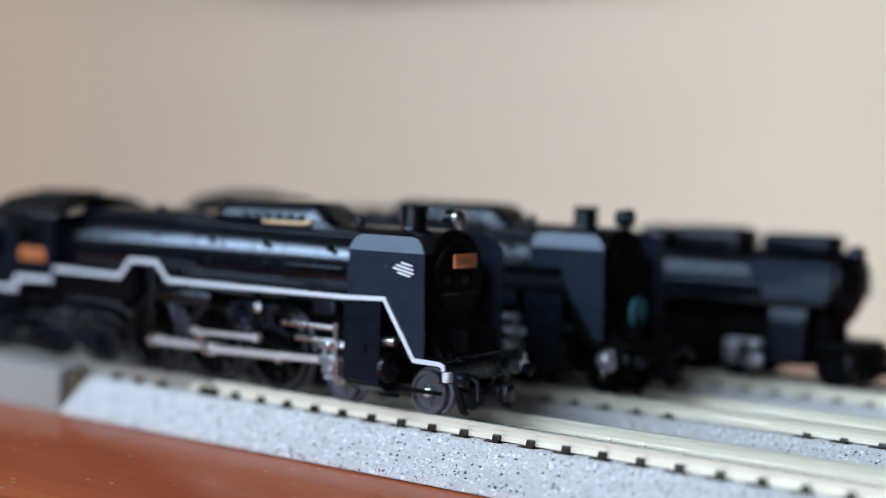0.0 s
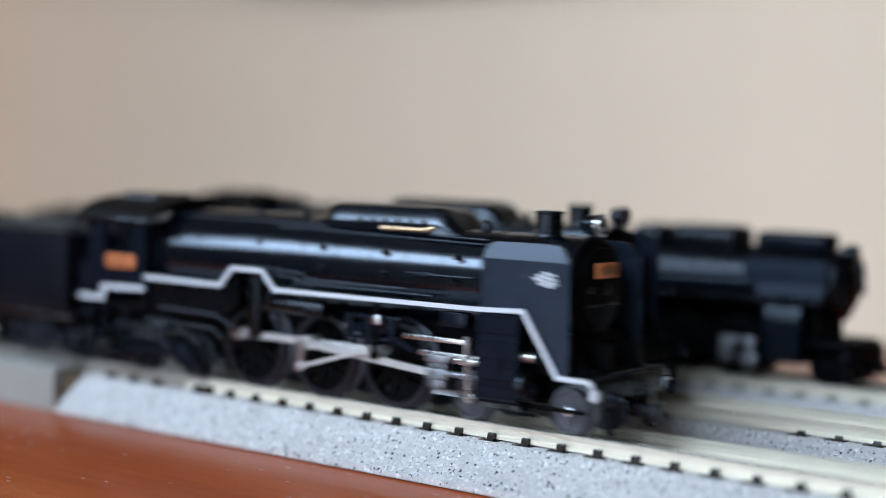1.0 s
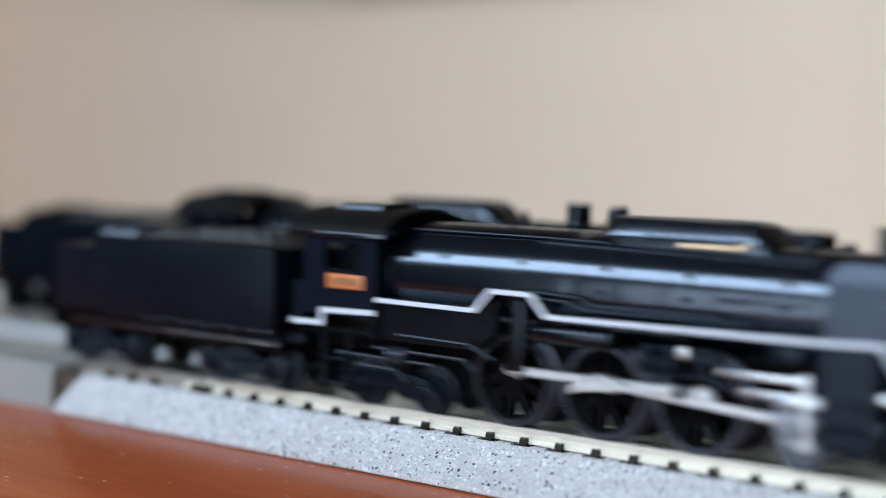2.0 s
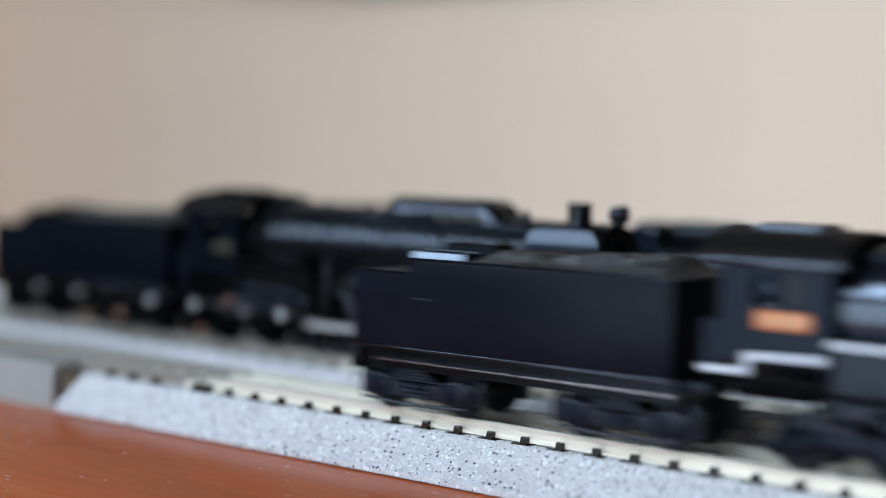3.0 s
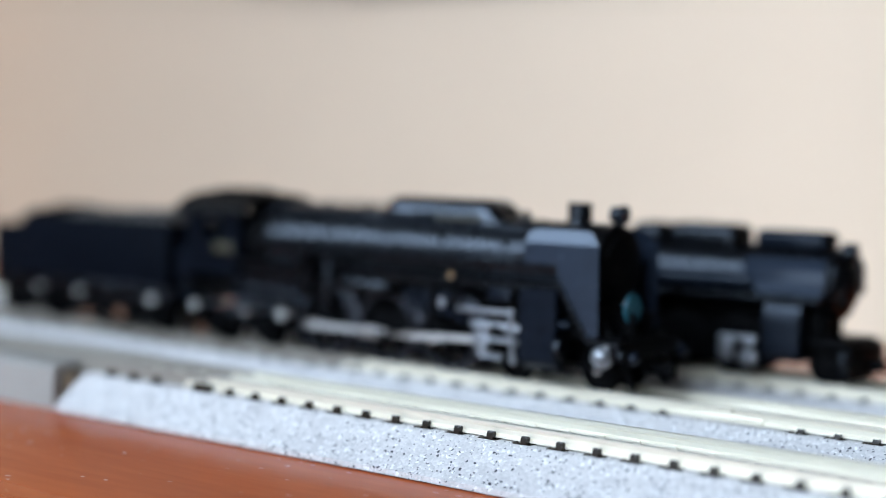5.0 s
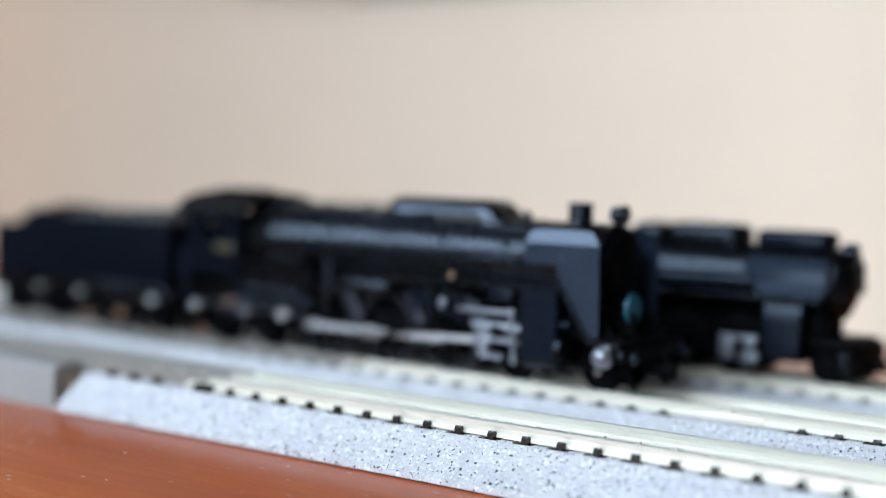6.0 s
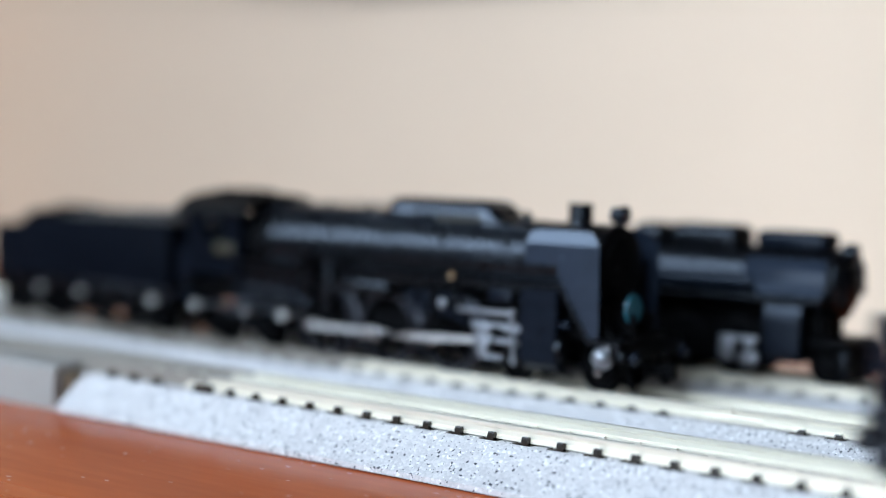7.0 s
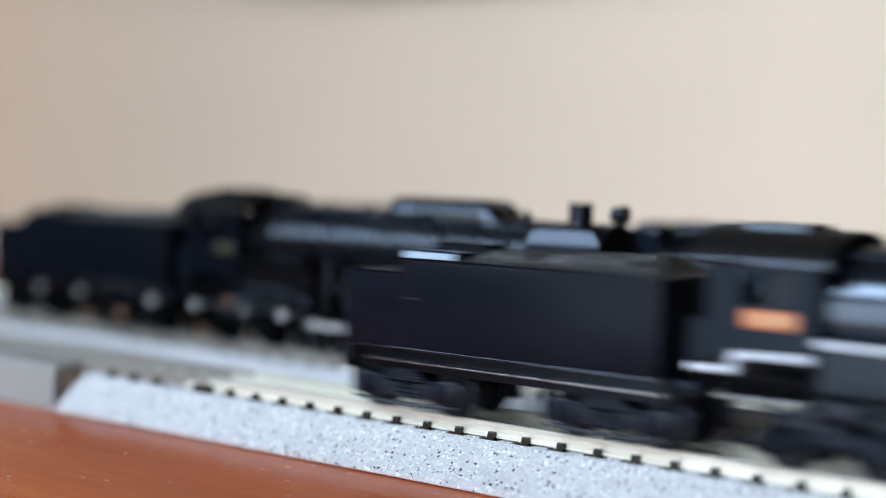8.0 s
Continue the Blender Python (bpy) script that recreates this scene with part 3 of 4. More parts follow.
def long_dome(root, x0, x1, base, top, half):
    bm = B()
    n, rings = 24, []
    shape = [(-1.0, 0.0), (-0.99, 0.36), (-0.97, 0.42), (-0.80, 0.84), (-0.74, 0.93), (-0.62, 0.98), (-0.3, 1.0)]
    shape = shape + [(0.0, 1.01)] + [(-y, z) for y, z in shape[::-1]]
    for k in range(n + 1):
        t = k / n
        x = x0 + (x1 - x0) * t
        edge = max(0.0, min(1.0, t / 0.12, (1 - t) / 0.17))
        h = math.sin(edge * math.pi / 2) ** 0.8
        rings.append([bm.verts.new((x, half * (0.7 + 0.3 * h) * y, base + (top - base) * max(0.02, h) * z)) for y, z in shape])
    for a, b in zip(rings, rings[1:]):
        for j in range(14):
            bm.faces.new((a[j], a[j + 1], b[j + 1], b[j]))
        bm.faces.new((a[0], b[0], b[14], a[14]))
    bmesh.ops.recalc_face_normals(bm, faces=bm.faces[:])
    part("dome", bm, GLOSS, root, "long rounded black dome casing")


def plate(root, name, x, y, z, w, h, yaw_front, label, face=ORANGE, bars=5):
    """A small number plate with raised bars, on a side (facing -y) or on the front (facing +x)."""
    bm = B()
    if yaw_front:
        box(bm, x, x + 0.3, y - w / 2, y + w / 2, z - h / 2, z + h / 2, 0.1)
    else:
        box(bm, x - w / 2, x + w / 2, y - 0.3, y, z - h / 2, z + h / 2, 0.1)
    p = part(name, bm, face, root, label)
    for k in range(bars):
        bm, o = B(), (k - (bars - 1) / 2) * w * 0.82 / bars
        if yaw_front:
            box(bm, x + 0.28, x + 0.36, y + o - w * 0.05, y + o + w * 0.05, z - h * 0.27, z + h * 0.27)
        else:
            box(bm, x + o - w * 0.05, x + o + w * 0.05, y - 0.36, y - 0.28, z - h * 0.27, z + h * 0.27)
        part("bar", bm, BRASS, p)
    return p


def cab(root, trim, number):
    x0, x1, half = -86.0, -73.2, 9.3
    # sides with a real window opening
    for s in (-1, 1):
        y0, y1 = s * half, s * (half - 0.6)
        bm = B()
        outer, hole = [(x0, 12.2), (x1, 12.2), (x1, 23.2), (x0, 23.2)], [(-82.0, 18.4), (-76.3, 18.4), (-76.3, 21.9), (-82.0, 21.9)]
        loops = [[bm.verts.new((x, y, z)) for x, z in loop] for y in (y0, y1) for loop in (outer, hole)]
        for a, b in ((loops[0], loops[1]), (loops[2], loops[3]), (loops[0], loops[2]), (loops[1], loops[3])):
            for k in range(4):
                bm.faces.new((a[k], a[(k + 1) % 4], b[(k + 1) % 4], b[k]))
        bmesh.ops.recalc_face_normals(bm, faces=bm.faces[:])
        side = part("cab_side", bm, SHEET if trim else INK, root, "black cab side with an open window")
        bm = B()
        box(bm, x0 - 2.0, x0 + 0.01, min(y0, y1), max(y0, y1), 10.6, 16.5, 0.06, 1)
        part("cab_wing", bm, SHEET, side)
        bm = B()
        box(bm, -79.1, -76.0, min(s * 8.5, s * 8.6), max(s * 8.5, s * 8.6), 18.3, 22.0)
        part("pane", bm, GLASS_DARK, side)
        bm = B()
        for a0, a1, b0, b1 in ((-82.3, -82.0, 18.2, 22.1), (-76.3, -76.0, 18.2, 22.1), (-82.3, -76.0, 18.0, 18.3), (-82.3, -76.0, 22.0, 22.3), (-79.2, -78.9, 18.3, 22.0)):
            box(bm, a0, a1, min(s * 9.25, s * 9.5), max(s * 9.25, s * 9.5), b0, b1)
        part("window_frame", bm, SHEET, side)
        if trim:
            bm = B()
            ribbon(bm, [(-88.1, 10.9), (-82.6, 11.0), (-82.5, 12.75), (-73.3, 13.0)], 0.35, s * 9.28, s * 9.42)
            part("trim_line", bm, WHITE, side, "white painted trim line")
        if number and s < 0:
            plate(side, "number_plate", -78.4, -9.3, 16.85, 6.2, 1.9, False, "small number plate with raised bars", ORANGE if trim else TARNISH)
    bm = B()
    box(bm, x1 - 0.6, x1, -9.2, 9.2, 9.5, 23.2, 0.1)
    part("cab_front", bm, SHEET, root)
    bm = B()
    arc = [(9.9 * math.sin(radians(a)) * 1.0, 23.0 + 3.7 * (math.cos(radians(a)) - 0.0) - 0.0) for a in range(-90, 91, 10)]
    arc = [(y, z if abs(y) < 9.89 else 23.0) for y, z in arc]
    inner = [(y * 0.94, z - 0.7 if abs(y) < 9 else z - 0.2) for y, z in arc[::-1]]
    section(bm, arc + inner, -88.5, -71.6)
    roof = part("cab_roof", bm, ROOF, root, "curved black cab roof")
    bm = B()
    section(bm, [(-4.0, 25.9), (-3.7, 27.0), (-3.2, 27.25), (3.2, 27.25), (3.7, 27.0), (4.0, 25.9)], -84.5, -77.0)
    part("roof_hatch", bm, GLOSS if trim else GEAR, roof)
    for s in (-1, 1):
        bm = B()
        box(bm, -88.4, -71.7, *sorted((s * 9.5, s * 10.0)), 22.75, 23.45, 0.2)
        part("gutter", bm, GLOSS if trim else GEAR, roof)
    bm = B()
    box(bm, -88, -73.5, -8.8, 8.8, 9.6, 10.4, 0.1)
    part("cab_floor", bm, GEAR, root)
    bm = B()
    box(bm, x1 - 3, x1 - 0.6, -6, 6, 10.4, 22, 0.4)
    part("backhead", bm, GEAR, root)
    for s in (-1, 1):
        bm = B()
        for z in (3.0, 6.2):
            box(bm, -82.5, -77.5, s * 9.0 - 0.8, s * 9.0 + 0.8, z, z + 0.35, 0.1)
        rod(bm, (-82.3, s * 9.0, 3.0), (-82.3, s * 9.0, 10.5), 0.2, n=8), rod(bm, (-77.7, s * 9.0, 3.0), (-77.7, s * 9.0, 10.5), 0.2, n=8)
        part("cab_steps", bm, SHEET if trim else GEAR, root)


def deflector(root, s, trim, cut):
    """A smoke deflector: upright plate whose top leans inwards."""
    y = s * 9.0
    inn = -s * 0.35
    bm = B()
    low = 15.0
    outline = [(-11.3, low), (-4.8, 15.1), (0.5, 7.5), (1.9, 7.5), (1.6, 21.5), (-11.2, 21.5)]
    if cut:
        outline = [(-11.3, 18.4), (-5.6, 18.4), (-5.2, 16.6), (0.4, 8.2), (1.9, 8.2), (1.6, 21.5), (-11.2, 21.5)]
    prism(bm, outline, min(y, y + inn), max(y, y + inn))
    # the leaning top, rounded at its corners
    top = [(-11.2, 21.5), (-11.0, 22.4), (-10.5, 23.2), (-9.6, 23.6), (-0.9, 23.6), (0.1, 23.3), (0.7, 22.8), (1.6, 21.5)]
    a = [bm.verts.new((x, y - s * (z - 21.5) * 0.31, z)) for x, z in top]
    b = [bm.verts.new((x, y + inn - s * (z - 21.5) * 0.31, z)) for x, z in top]
    fs = [bm.faces.new(a), bm.faces.new(b[::-1])]
    for k in range(len(top)):
        fs.append(bm.faces.new((a[k], a[(k + 1) % len(top)], b[(k + 1) % len(top)], b[k])))
    bmesh.ops.recalc_face_normals(bm, faces=bm.faces[:])
    ob = part("smoke_deflector", bm, DEFLECT, root, "tall dark smoke deflector plate")
    if trim and s < 0:
        # a silver winged badge, as plain slanted bars
        bm = B()
        for dx, dz, w in ((0.55, 0.68, 1.6), (0.2, 0.25, 2.6), (0.0, -0.2, 3.2), (0.1, -0.66, 1.9)):
            cx, cz = -1.7 + dx, 19.35 + dz
            prism(bm, bar_outline((cx - w / 2, cz + 0.1 * w), (cx + w / 2, cz - 0.1 * w), 0.15, 0.13, 6), y - 0.16, y + 0.02)
        part("badge", bm, WHITE, ob, "silver winged badge")
    return ob


def big_engine(label, trim, cut, silver_caps, turn):
    """A streamlined 4-6-4 tender engine; returns its root and what turns on it."""
    root = tagged(new("model_locomotive"), label, "model locomotive", "model steam locomotives")
    move = {"sets": [], "small": [], "rods": {}}
    boiler(root, 0.3, -73.0, 6.55, 7.25, 18.0, GLOSS if trim else BLACK)
    long_dome(root, -43.6, -19.0, 23.7, 27.3, 4.4)
    bm = B()
    pipe(bm, [(-31.2, -4.75, 24.2), (-23.6, -4.7, 24.2), (-22.4, -4.4, 24.6)], 0.3)
    part("dome_pipe", bm, BRASS if trim else TARNISH, root)
    for x in (-35.2, -33.0, -30.8, -28.6, -26.4, -24.2):
        bm = B()
        box(bm, x - 0.3, x + 0.3, -4.55, -4.2, 24.4, 25.5, 0.06, 1)
        part("dome_rib", bm, GEAR, root)
    bm = B()
    lathe(bm, [(23.4, 2.6), (24.0, 2.1), (24.6, 1.85), (27.0, 1.85), (27.15, 1.95), (27.4, 1.95), (27.4, 1.6), (25.0, 1.5)], "z", (-7.2, 0, 0), 28)
    part("chimney", bm, BLACK, root, "short black chimney")
    bm = B()
    lathe(bm, [(-2.6, 0.6), (-2.4, 1.25), (-0.6, 1.35), (-0.4, 1.35), (-0.4, 1.1)], "x", (1.0, 0, 25.9), 24)
    rod(bm, (-0.7, 0, 23.4), (-0.7, 0, 25.2), 0.5)
    lamp = part("headlamp", bm, BLACK, root, "black headlamp with a chrome rim")
    bm = B()
    lathe(bm, [(-0.05, 1.1), (0.15, 1.0), (0.35, 0.5), (0.4, 0.05)], "x", (0.55, 0, 25.9), 24)
    part("lens", bm, LENS, lamp)
    bm = B()
    lathe(bm, [(0.3, 1.05), (0.3, 1.45), (0.75, 1.45), (0.85, 1.25), (0.75, 1.05)], "x", (0, 0, 25.9), 28, hollow=True)
    part("rim", bm, STEEL if trim else SHEET, lamp, "chrome lamp rim" if trim else "")
    # fittings on the boiler
    for x in (-57, -48, -17):
        bm = B()
        lathe(bm, [(23.9, 0.9), (25.0, 0.8), (25.6, 0.5), (25.9, 0.2)], "z", (x, -1.2 if x < -20 else 0, 0), 16)
        part("boiler_valve", bm, BLACK, root)
    bm = B()
    pipe(bm, [(-72, -4.3, 24.2), (-50, -4.2, 24.1), (-14, -4.0, 23.35)], 0.2)
    pipe(bm, [(-50, -4.9, 23.5), (-14, -4.7, 22.8)], 0.17)
    part("handrail", bm, SHEET, root)
    for x in (-64, -52, -40, -29, -17):
        for z, y in ((21.1, -6.5), (18.2, -7.2)):
            if x > -50 or z > 20:
                bm = B()
                rod(bm, (x, y + 0.6, z - 0.1), (x, y - 0.25, z), 0.42, n=12)
                part("washout_plug", bm, BLACK, root)
    bm = B()
    pipe(bm, [(-49.5, -7.8, 17.6), (-43, -7.8, 17.3), (-41, -7.8, 16.5), (-24, -7.8, 16.5)], 0.2)
    part("boiler_pipe", bm, SHEET if trim else GEAR, root)
    bm = B()
    pipe(bm, [(-49.5, -7.9, 16.9), (-44, -7.9, 16.6), (-42, -7.9, 15.9), (-20, -7.9, 15.9)], 0.18)
    part("boiler_pipe", bm, SHEET if trim else GEAR, root)
    bm = B()
    box(bm, -24.5, -20.5, -8.2, -6.9, 18.3, 18.8, 0.1), pipe(bm, [(-20.5, -7.7, 18.6), (-14, -7.3, 18.6)], 0.2)
    part("reach_rod", bm, SHEET, root)
    # running board
    board = [(-73.2, 14.8), (-57.2, 14.7), (-54.8, 17.35), (-48.9, 17.3), (-46.5, 14.8), (-11.4, 15.0), (-4.7, 15.25), (0.5, 7.6), (5.4, 7.6)]
    for s in (-1, 1):
        y0, y1 = sorted((s * 5.5, s * 9.15))
        bm = B()
        ribbon(bm, board, 0.3, y0, y1)
        rb = part("running_board", bm, BLACK, root)
        bm = B()
        path = board[:-1] + [(4.6, 7.55), (5.3, 7.3), (5.45, 6.7)]
        ribbon(bm, path, 0.30, *sorted((s * 9.1, s * 9.35)))
        part("board_edge", bm, WHITE if trim else BLACK, rb, "white painted board edge" if trim else "")
        deflector(root, s, trim, cut)
        # firebox side sheet under the board
        bm = B()
        prism(bm, [(-73, 9.5), (-58, 9.5), (-54.5, 12.0), (-54.5, 16.5), (-57.5, 14.5), (-73, 14.5)], *sorted((s * 6.6, s * 8.3)))
        part("firebox_side", bm, BLACK, root)
        bm = B()
        pipe(bm, [(-70, s * 8.6, 10.4), (-58.5, s * 8.6, 10.2), (-54.5, s * 8.6, 8.6)], 0.28)
        part("injector_pipe", bm, SHEET, root)
        # cylinder block
        bm = B()
        arc = [(s * 6.0, 14.6), (s * 9.25, 14.6), (s * 9.4, 11.2), (s * 9.4, 5.2), (s * 9.0, 3.4), (s * 7.9, 2.6), (s * 6.0, 2.6)]
        section(bm, arc, -11.4, -5.2)
        cyl = part("cylinder_block", bm, SHEET, root, "ribbed black cylinder block")
        for z in (3.9, 6.4, 9.0, 12.1):
            bm = B()
            box(bm, -11.5, -5.1, min(s * 9.3, s * 9.52), max(s * 9.3, s * 9.52), z, z + (1.6 if z < 9 else 2.2), 0.08, 1)
            part("cover_panel", bm, SHEET, cyl)
        bm = B()
        rod(bm, (-8.3, s * 9.4, 8.3), (-8.3, s * 9.75, 8.3), 0.9, n=18), rod(bm, (-8.3, s * 9.4, 8.3), (-8.3, s * 9.9, 8.3), 0.45, n=14)
        part("cover_boss", bm, SHEET, cyl)
        bm = B()
        rod(bm, (-5.2, s * 8.1, 9.5), (-3.4, s * 8.1, 9.5), 0.7, n=16), part("valve_end", bm, STEEL if trim else SHEET, cyl)
        bm = B()
        lathe(bm, [(-5.3, 2.1), (-4.6, 2.0), (-4.3, 1.7), (-4.3, 0.1)], "x", (0, s * 7.6, 5.9), 24)
        part("cylinder_cover", bm, BLACK, cyl)
        # slide bars and valve gear frame
        bm = B()
        box(bm, -24.0, -13.2, *sorted((s * 7.8, s * 8.5)), 10.1, 10.75, 0.12)
        part("slide_bar", bm, STEEL if trim else FITTING, root, "bright silver slide bar")
        bm = B()
        box(bm, -21.5, -11.4, *sorted((s * 7.6, s * 8.3)), 8.15, 8.85, 0.15), rod(bm, (-15, s * 8.6, 8.1), (-11.4, s * 8.6, 8.1), 0.5)
        box(bm, -14.2, -12.6, *sorted((s * 8.4, s * 9.2)), 7.6, 8.7, 0.2)
        part("valve_rod", bm, STEEL if trim else FITTING, root, "silver valve rod")
        bm = B()
        prism(bm, bar_outline((-13.2, 10.9), (-12.7, 3.4), 0.45, 0.5, waist=0.3), *sorted((s * 8.9, s * 9.25)))
        part("combination_lever", bm, STEEL if trim else FITTING, root)
        bm = B()
        box(bm, -33.5, -24.5, *sorted((s * 7.9, s * 8.5)), 12.2, 12.7, 0.1), box(bm, -33.5, -25.5, *sorted((s * 7.9, s * 8.5)), 9.3, 9.8, 0.1)
        for x in (-33.3, -30.0, -26.0):
            box(bm, x - 0.5, x + 0.5, *sorted((s * 7.7, s * 8.6)), 9.3, 12.7, 0.1)
        rod(bm, (-31.2, s * 8.4, 10.9), (-31.2, s * 9.0, 10.9), 0.7)
        prism(bm, [(-25.5, 9.3), (-22.0, 8.2), (-22.0, 8.9), (-25.5, 10.2)], *sorted((s * 7.9, s * 8.5)))
        part("link_bracket", bm, SHEET, root, "black valve gear bracket")
        bm = B()
        prism(bm, bar_outline((-28.3, 14.0), (-28.5, 7.4), 0.55, 0.6, waist=0.42), *sorted((s * 8.6, s * 9.0)))
        link = part("expansion_link", bm, GEAR, root)
        bm = B()
        dx, dz = (0.2, -1.4) if trim else (1.8, -2.5)
        box(bm, -28.9 + dx, -27.7 + dx, *sorted((s * 8.5, s * 9.2)), 12.9 + dz, 14.3 + dz, 0.25)
        part("link_block", bm, STEEL if trim else FITTING, link, "bright metal link block")
        bm = B()
        lathe(bm, [(-49.5, 0.2), (-49.2, 1.1), (-48.8, 1.3), (-38.2, 1.3), (-37.8, 1.1), (-37.5, 0.2)], "x", (0, s * 8.0, 12.7), 20)
        part("air_tank", bm, BLACK, root)
        bm = B()
        box(bm, -52.6, -50.6, *sorted((s * 6.5, s * 8.2)), 7.5, 16.5, 0.2)
        part("pump_bracket", bm, BLACK, root)
        bm = B()
        box(bm, -17.8, -13.8, *sorted((s * 7.0, s * 8.7)), 12.2, 14.2, 0.2)
        part("lubricator", bm, SHEET, root)
        bm = B()
        box(bm, -5.5, 3.2, *sorted((s * 6.4, s * 7.0)), 3.0, 3.5, 0.1), box(bm, -5.5, -2.5, *sorted((s * 8.2, s * 9.0)), 2.3, 2.7, 0.1)
        part("bogie_frame", bm, GEAR, root)
        for z, x0, x1 in ((8.4, -73.5, -59.0), (7.2, -80.0, -64.0), (5.9, -76.5, -70.0)):
            bm = B()
            pipe(bm, [(x0, s * 8.7, z), (x1, s * 8.7, z - 0.2), (x1 + 1.6, s * 8.5, z - 1.6)], 0.26)
            part("feed_pipe", bm, WHEEL, root)
        bm = B()
        lathe(bm, [(-71.5, 0.2), (-71.3, 1.2), (-68.2, 1.2), (-68.0, 0.2)], "x", (0, s * 8.3, 7.6), 18)
        part("injector", bm, WHEEL, root)
        # pilot step and lamp
        bm = B()
        box(bm, 5.2, 6.2, *sorted((s * 8.1, s * 9.3)), 5.2, 6.6, 0.2)
        part("toe_step", bm, WHITE if trim else BLACK, root)
        bm = B()
        lathe(bm, [(-0.5, 0.3), (-0.4, 0.9), (0.5, 0.95), (0.7, 0.7), (0.8, 0.1)], "x", (7.2, s * 7.4, 5.6), 18)
        part("buffer_lamp", bm, SHEET, root)
        move["rods"][s] = side_rods(root, s, RODS, RODS if trim else GEAR)
    before = set(root.children)
    cab(root, trim, trim)
    if not trim:
        # this one's cab stands further forward; the dark ring stands in for its shade
        for ob in set(root.children) - before:
            ob.location.x += 2.5 * MM
        bm = B()
        lathe(bm, [(-71.0, 6.6), (-71.0, 7.6), (-66.4, 7.55), (-66.0, 7.2), (-66.0, 6.6)], "x", (0, 0, 18.0), 56, hollow=True)
        part("cab_shade_ring", bm, GEAR, root)
    # frames and pilot
    bm = B()
    for s in (-1, 1):
        box(bm, -72, 4.5, *sorted((s * 2.6, s * 3.2)), 3.2, 11.5)
    box(bm, -60, -8, -3.0, 3.0, 6.0, 12.5), box(bm, -86, -60, -4.5, 4.5, 7.5, 10.5)
    box(bm, -11.5, -4.5, -6.4, 6.4, 4.0, 13.5), box(bm, -8, 4.0, -5.5, 5.5, 7.0, 8.5)
    part("main_frame", bm, GEAR, root)
    bm = B()
    prism(bm, [(-11, 12.5), (0.2, 12.5), (3.0, 8.0), (3.0, 7.3), (-11, 7.3)], -6.2, 6.2, 0.2)
    part("saddle", bm, GEAR, root)
    bm = B()
    box(bm, 4.4, 5.6, -8.9, 8.9, 4.9, 7.7, 0.2), box(bm, 0.6, 4.4, -8.8, 8.8, 7.1, 7.5, 0.1)
    front = BLACK if trim else GEAR
    beam = part("buffer_beam", bm, front, root)
    bm = B()
    pipe(bm, [(6.0, -7.0, 8.3), (6.0, 7.0, 8.3)], 0.16)
    for y in (-7, -2.5, 2.5, 7):
        rod(bm, (5.3, y, 7.5), (6.0, y, 8.3), 0.14, n=6)
    part("uncoupling_bar", bm, SHEET if trim else GEAR, beam)
    bm = B()
    box(bm, 5.6, 9.3, -0.9, 0.9, 2.7, 4.3, 0.2), box(bm, 8.6, 10.0, -1.4, 0.6, 2.2, 4.6, 0.3)
    part("coupler", bm, front, beam)
    for s in (-1, 1):
        bm = B()
        prism(bm, [(3.6, 4.9), (4.6, 4.9), (5.9, 1.2), (6.4, 0.8), (6.1, 0.5), (5.2, 0.8)], *sorted((s * 4.6, s * 5.2)))
        part("rail_guard", bm, front, beam)
    bm = B()
    pipe(bm, [(5.8, 3.6, 5.4), (6.8, 3.6, 4.8), (6.9, 3.6, 2.2)], 0.28), pipe(bm, [(5.8, -3.6, 5.4), (6.8, -3.6, 4.8), (6.9, -3.6, 2.4)], 0.28)
    part("brake_hose", bm, front, beam)
    bm = B()
    lathe(bm, [(1.1, 0.2), (1.2, 0.75), (1.75, 0.75), (1.85, 0.2)], "x", (0, 0, 18.0), 18), box(bm, 1.2, 1.6, -4.3, -3.2, 17.6, 18.4, 0.1), box(bm, 1.0, 1.5, -4.6, 4.2, 15.9, 16.3, 0.1)
    part("door_clamp", bm, front, root)
    if trim:
        plate(root, "front_plate", 1.45, 0, 20.35, 5.0, 1.9, True, "orange front number plate")
    else:
        bm = B()
        lathe(bm, [(3.4, 0.1), (3.4, 2.3), (3.6, 2.35), (3.8, 2.3), (3.8, 0.1)], "x", (0, -2.0, 12.2), 28)
        part("headboard", bm, TEAL, root, "round teal headboard")
        bm = B()
        rod(bm, (1.0, -2.0, 12.2), (3.45, -2.0, 12.2), 0.6)
        part("headboard_bracket", bm, GEAR, root)
        bm = B()
        bmesh.ops.create_uvsphere(bm, u_segments=28, v_segments=16, radius=1.7, matrix=Matrix.Translation((2.6, -8.6, 5.5)))
        box(bm, 2.6, 4.0, -9.2, -8.4, 6.6, 7.5, 0.1)
        part("step_lamp", bm, FITTING, root, "bright chrome lamp")
        plate(root, "number_plate", -74.2, -9.3, 17.0, 4.6, 1.8, False, "dark brass number plate", TARNISH, 0)
        bm = B()
        rod(bm, (-24.5, -9.2, 15.6), (-24.5, -9.5, 15.6), 0.55, n=14)
        part("works_plate", bm, BRASS, root)
    # wheels
    for k, x in enumerate(DRIVERS):
        move["sets"].append(driving_wheelset(root, x, k == 1))
    for x in (0.0, -15.0, -66.8, -77.5):
        move["small"].append(small_wheelset(root, x, x > -20, GEAR if silver_caps else WHEEL if x < -20 else DISC))
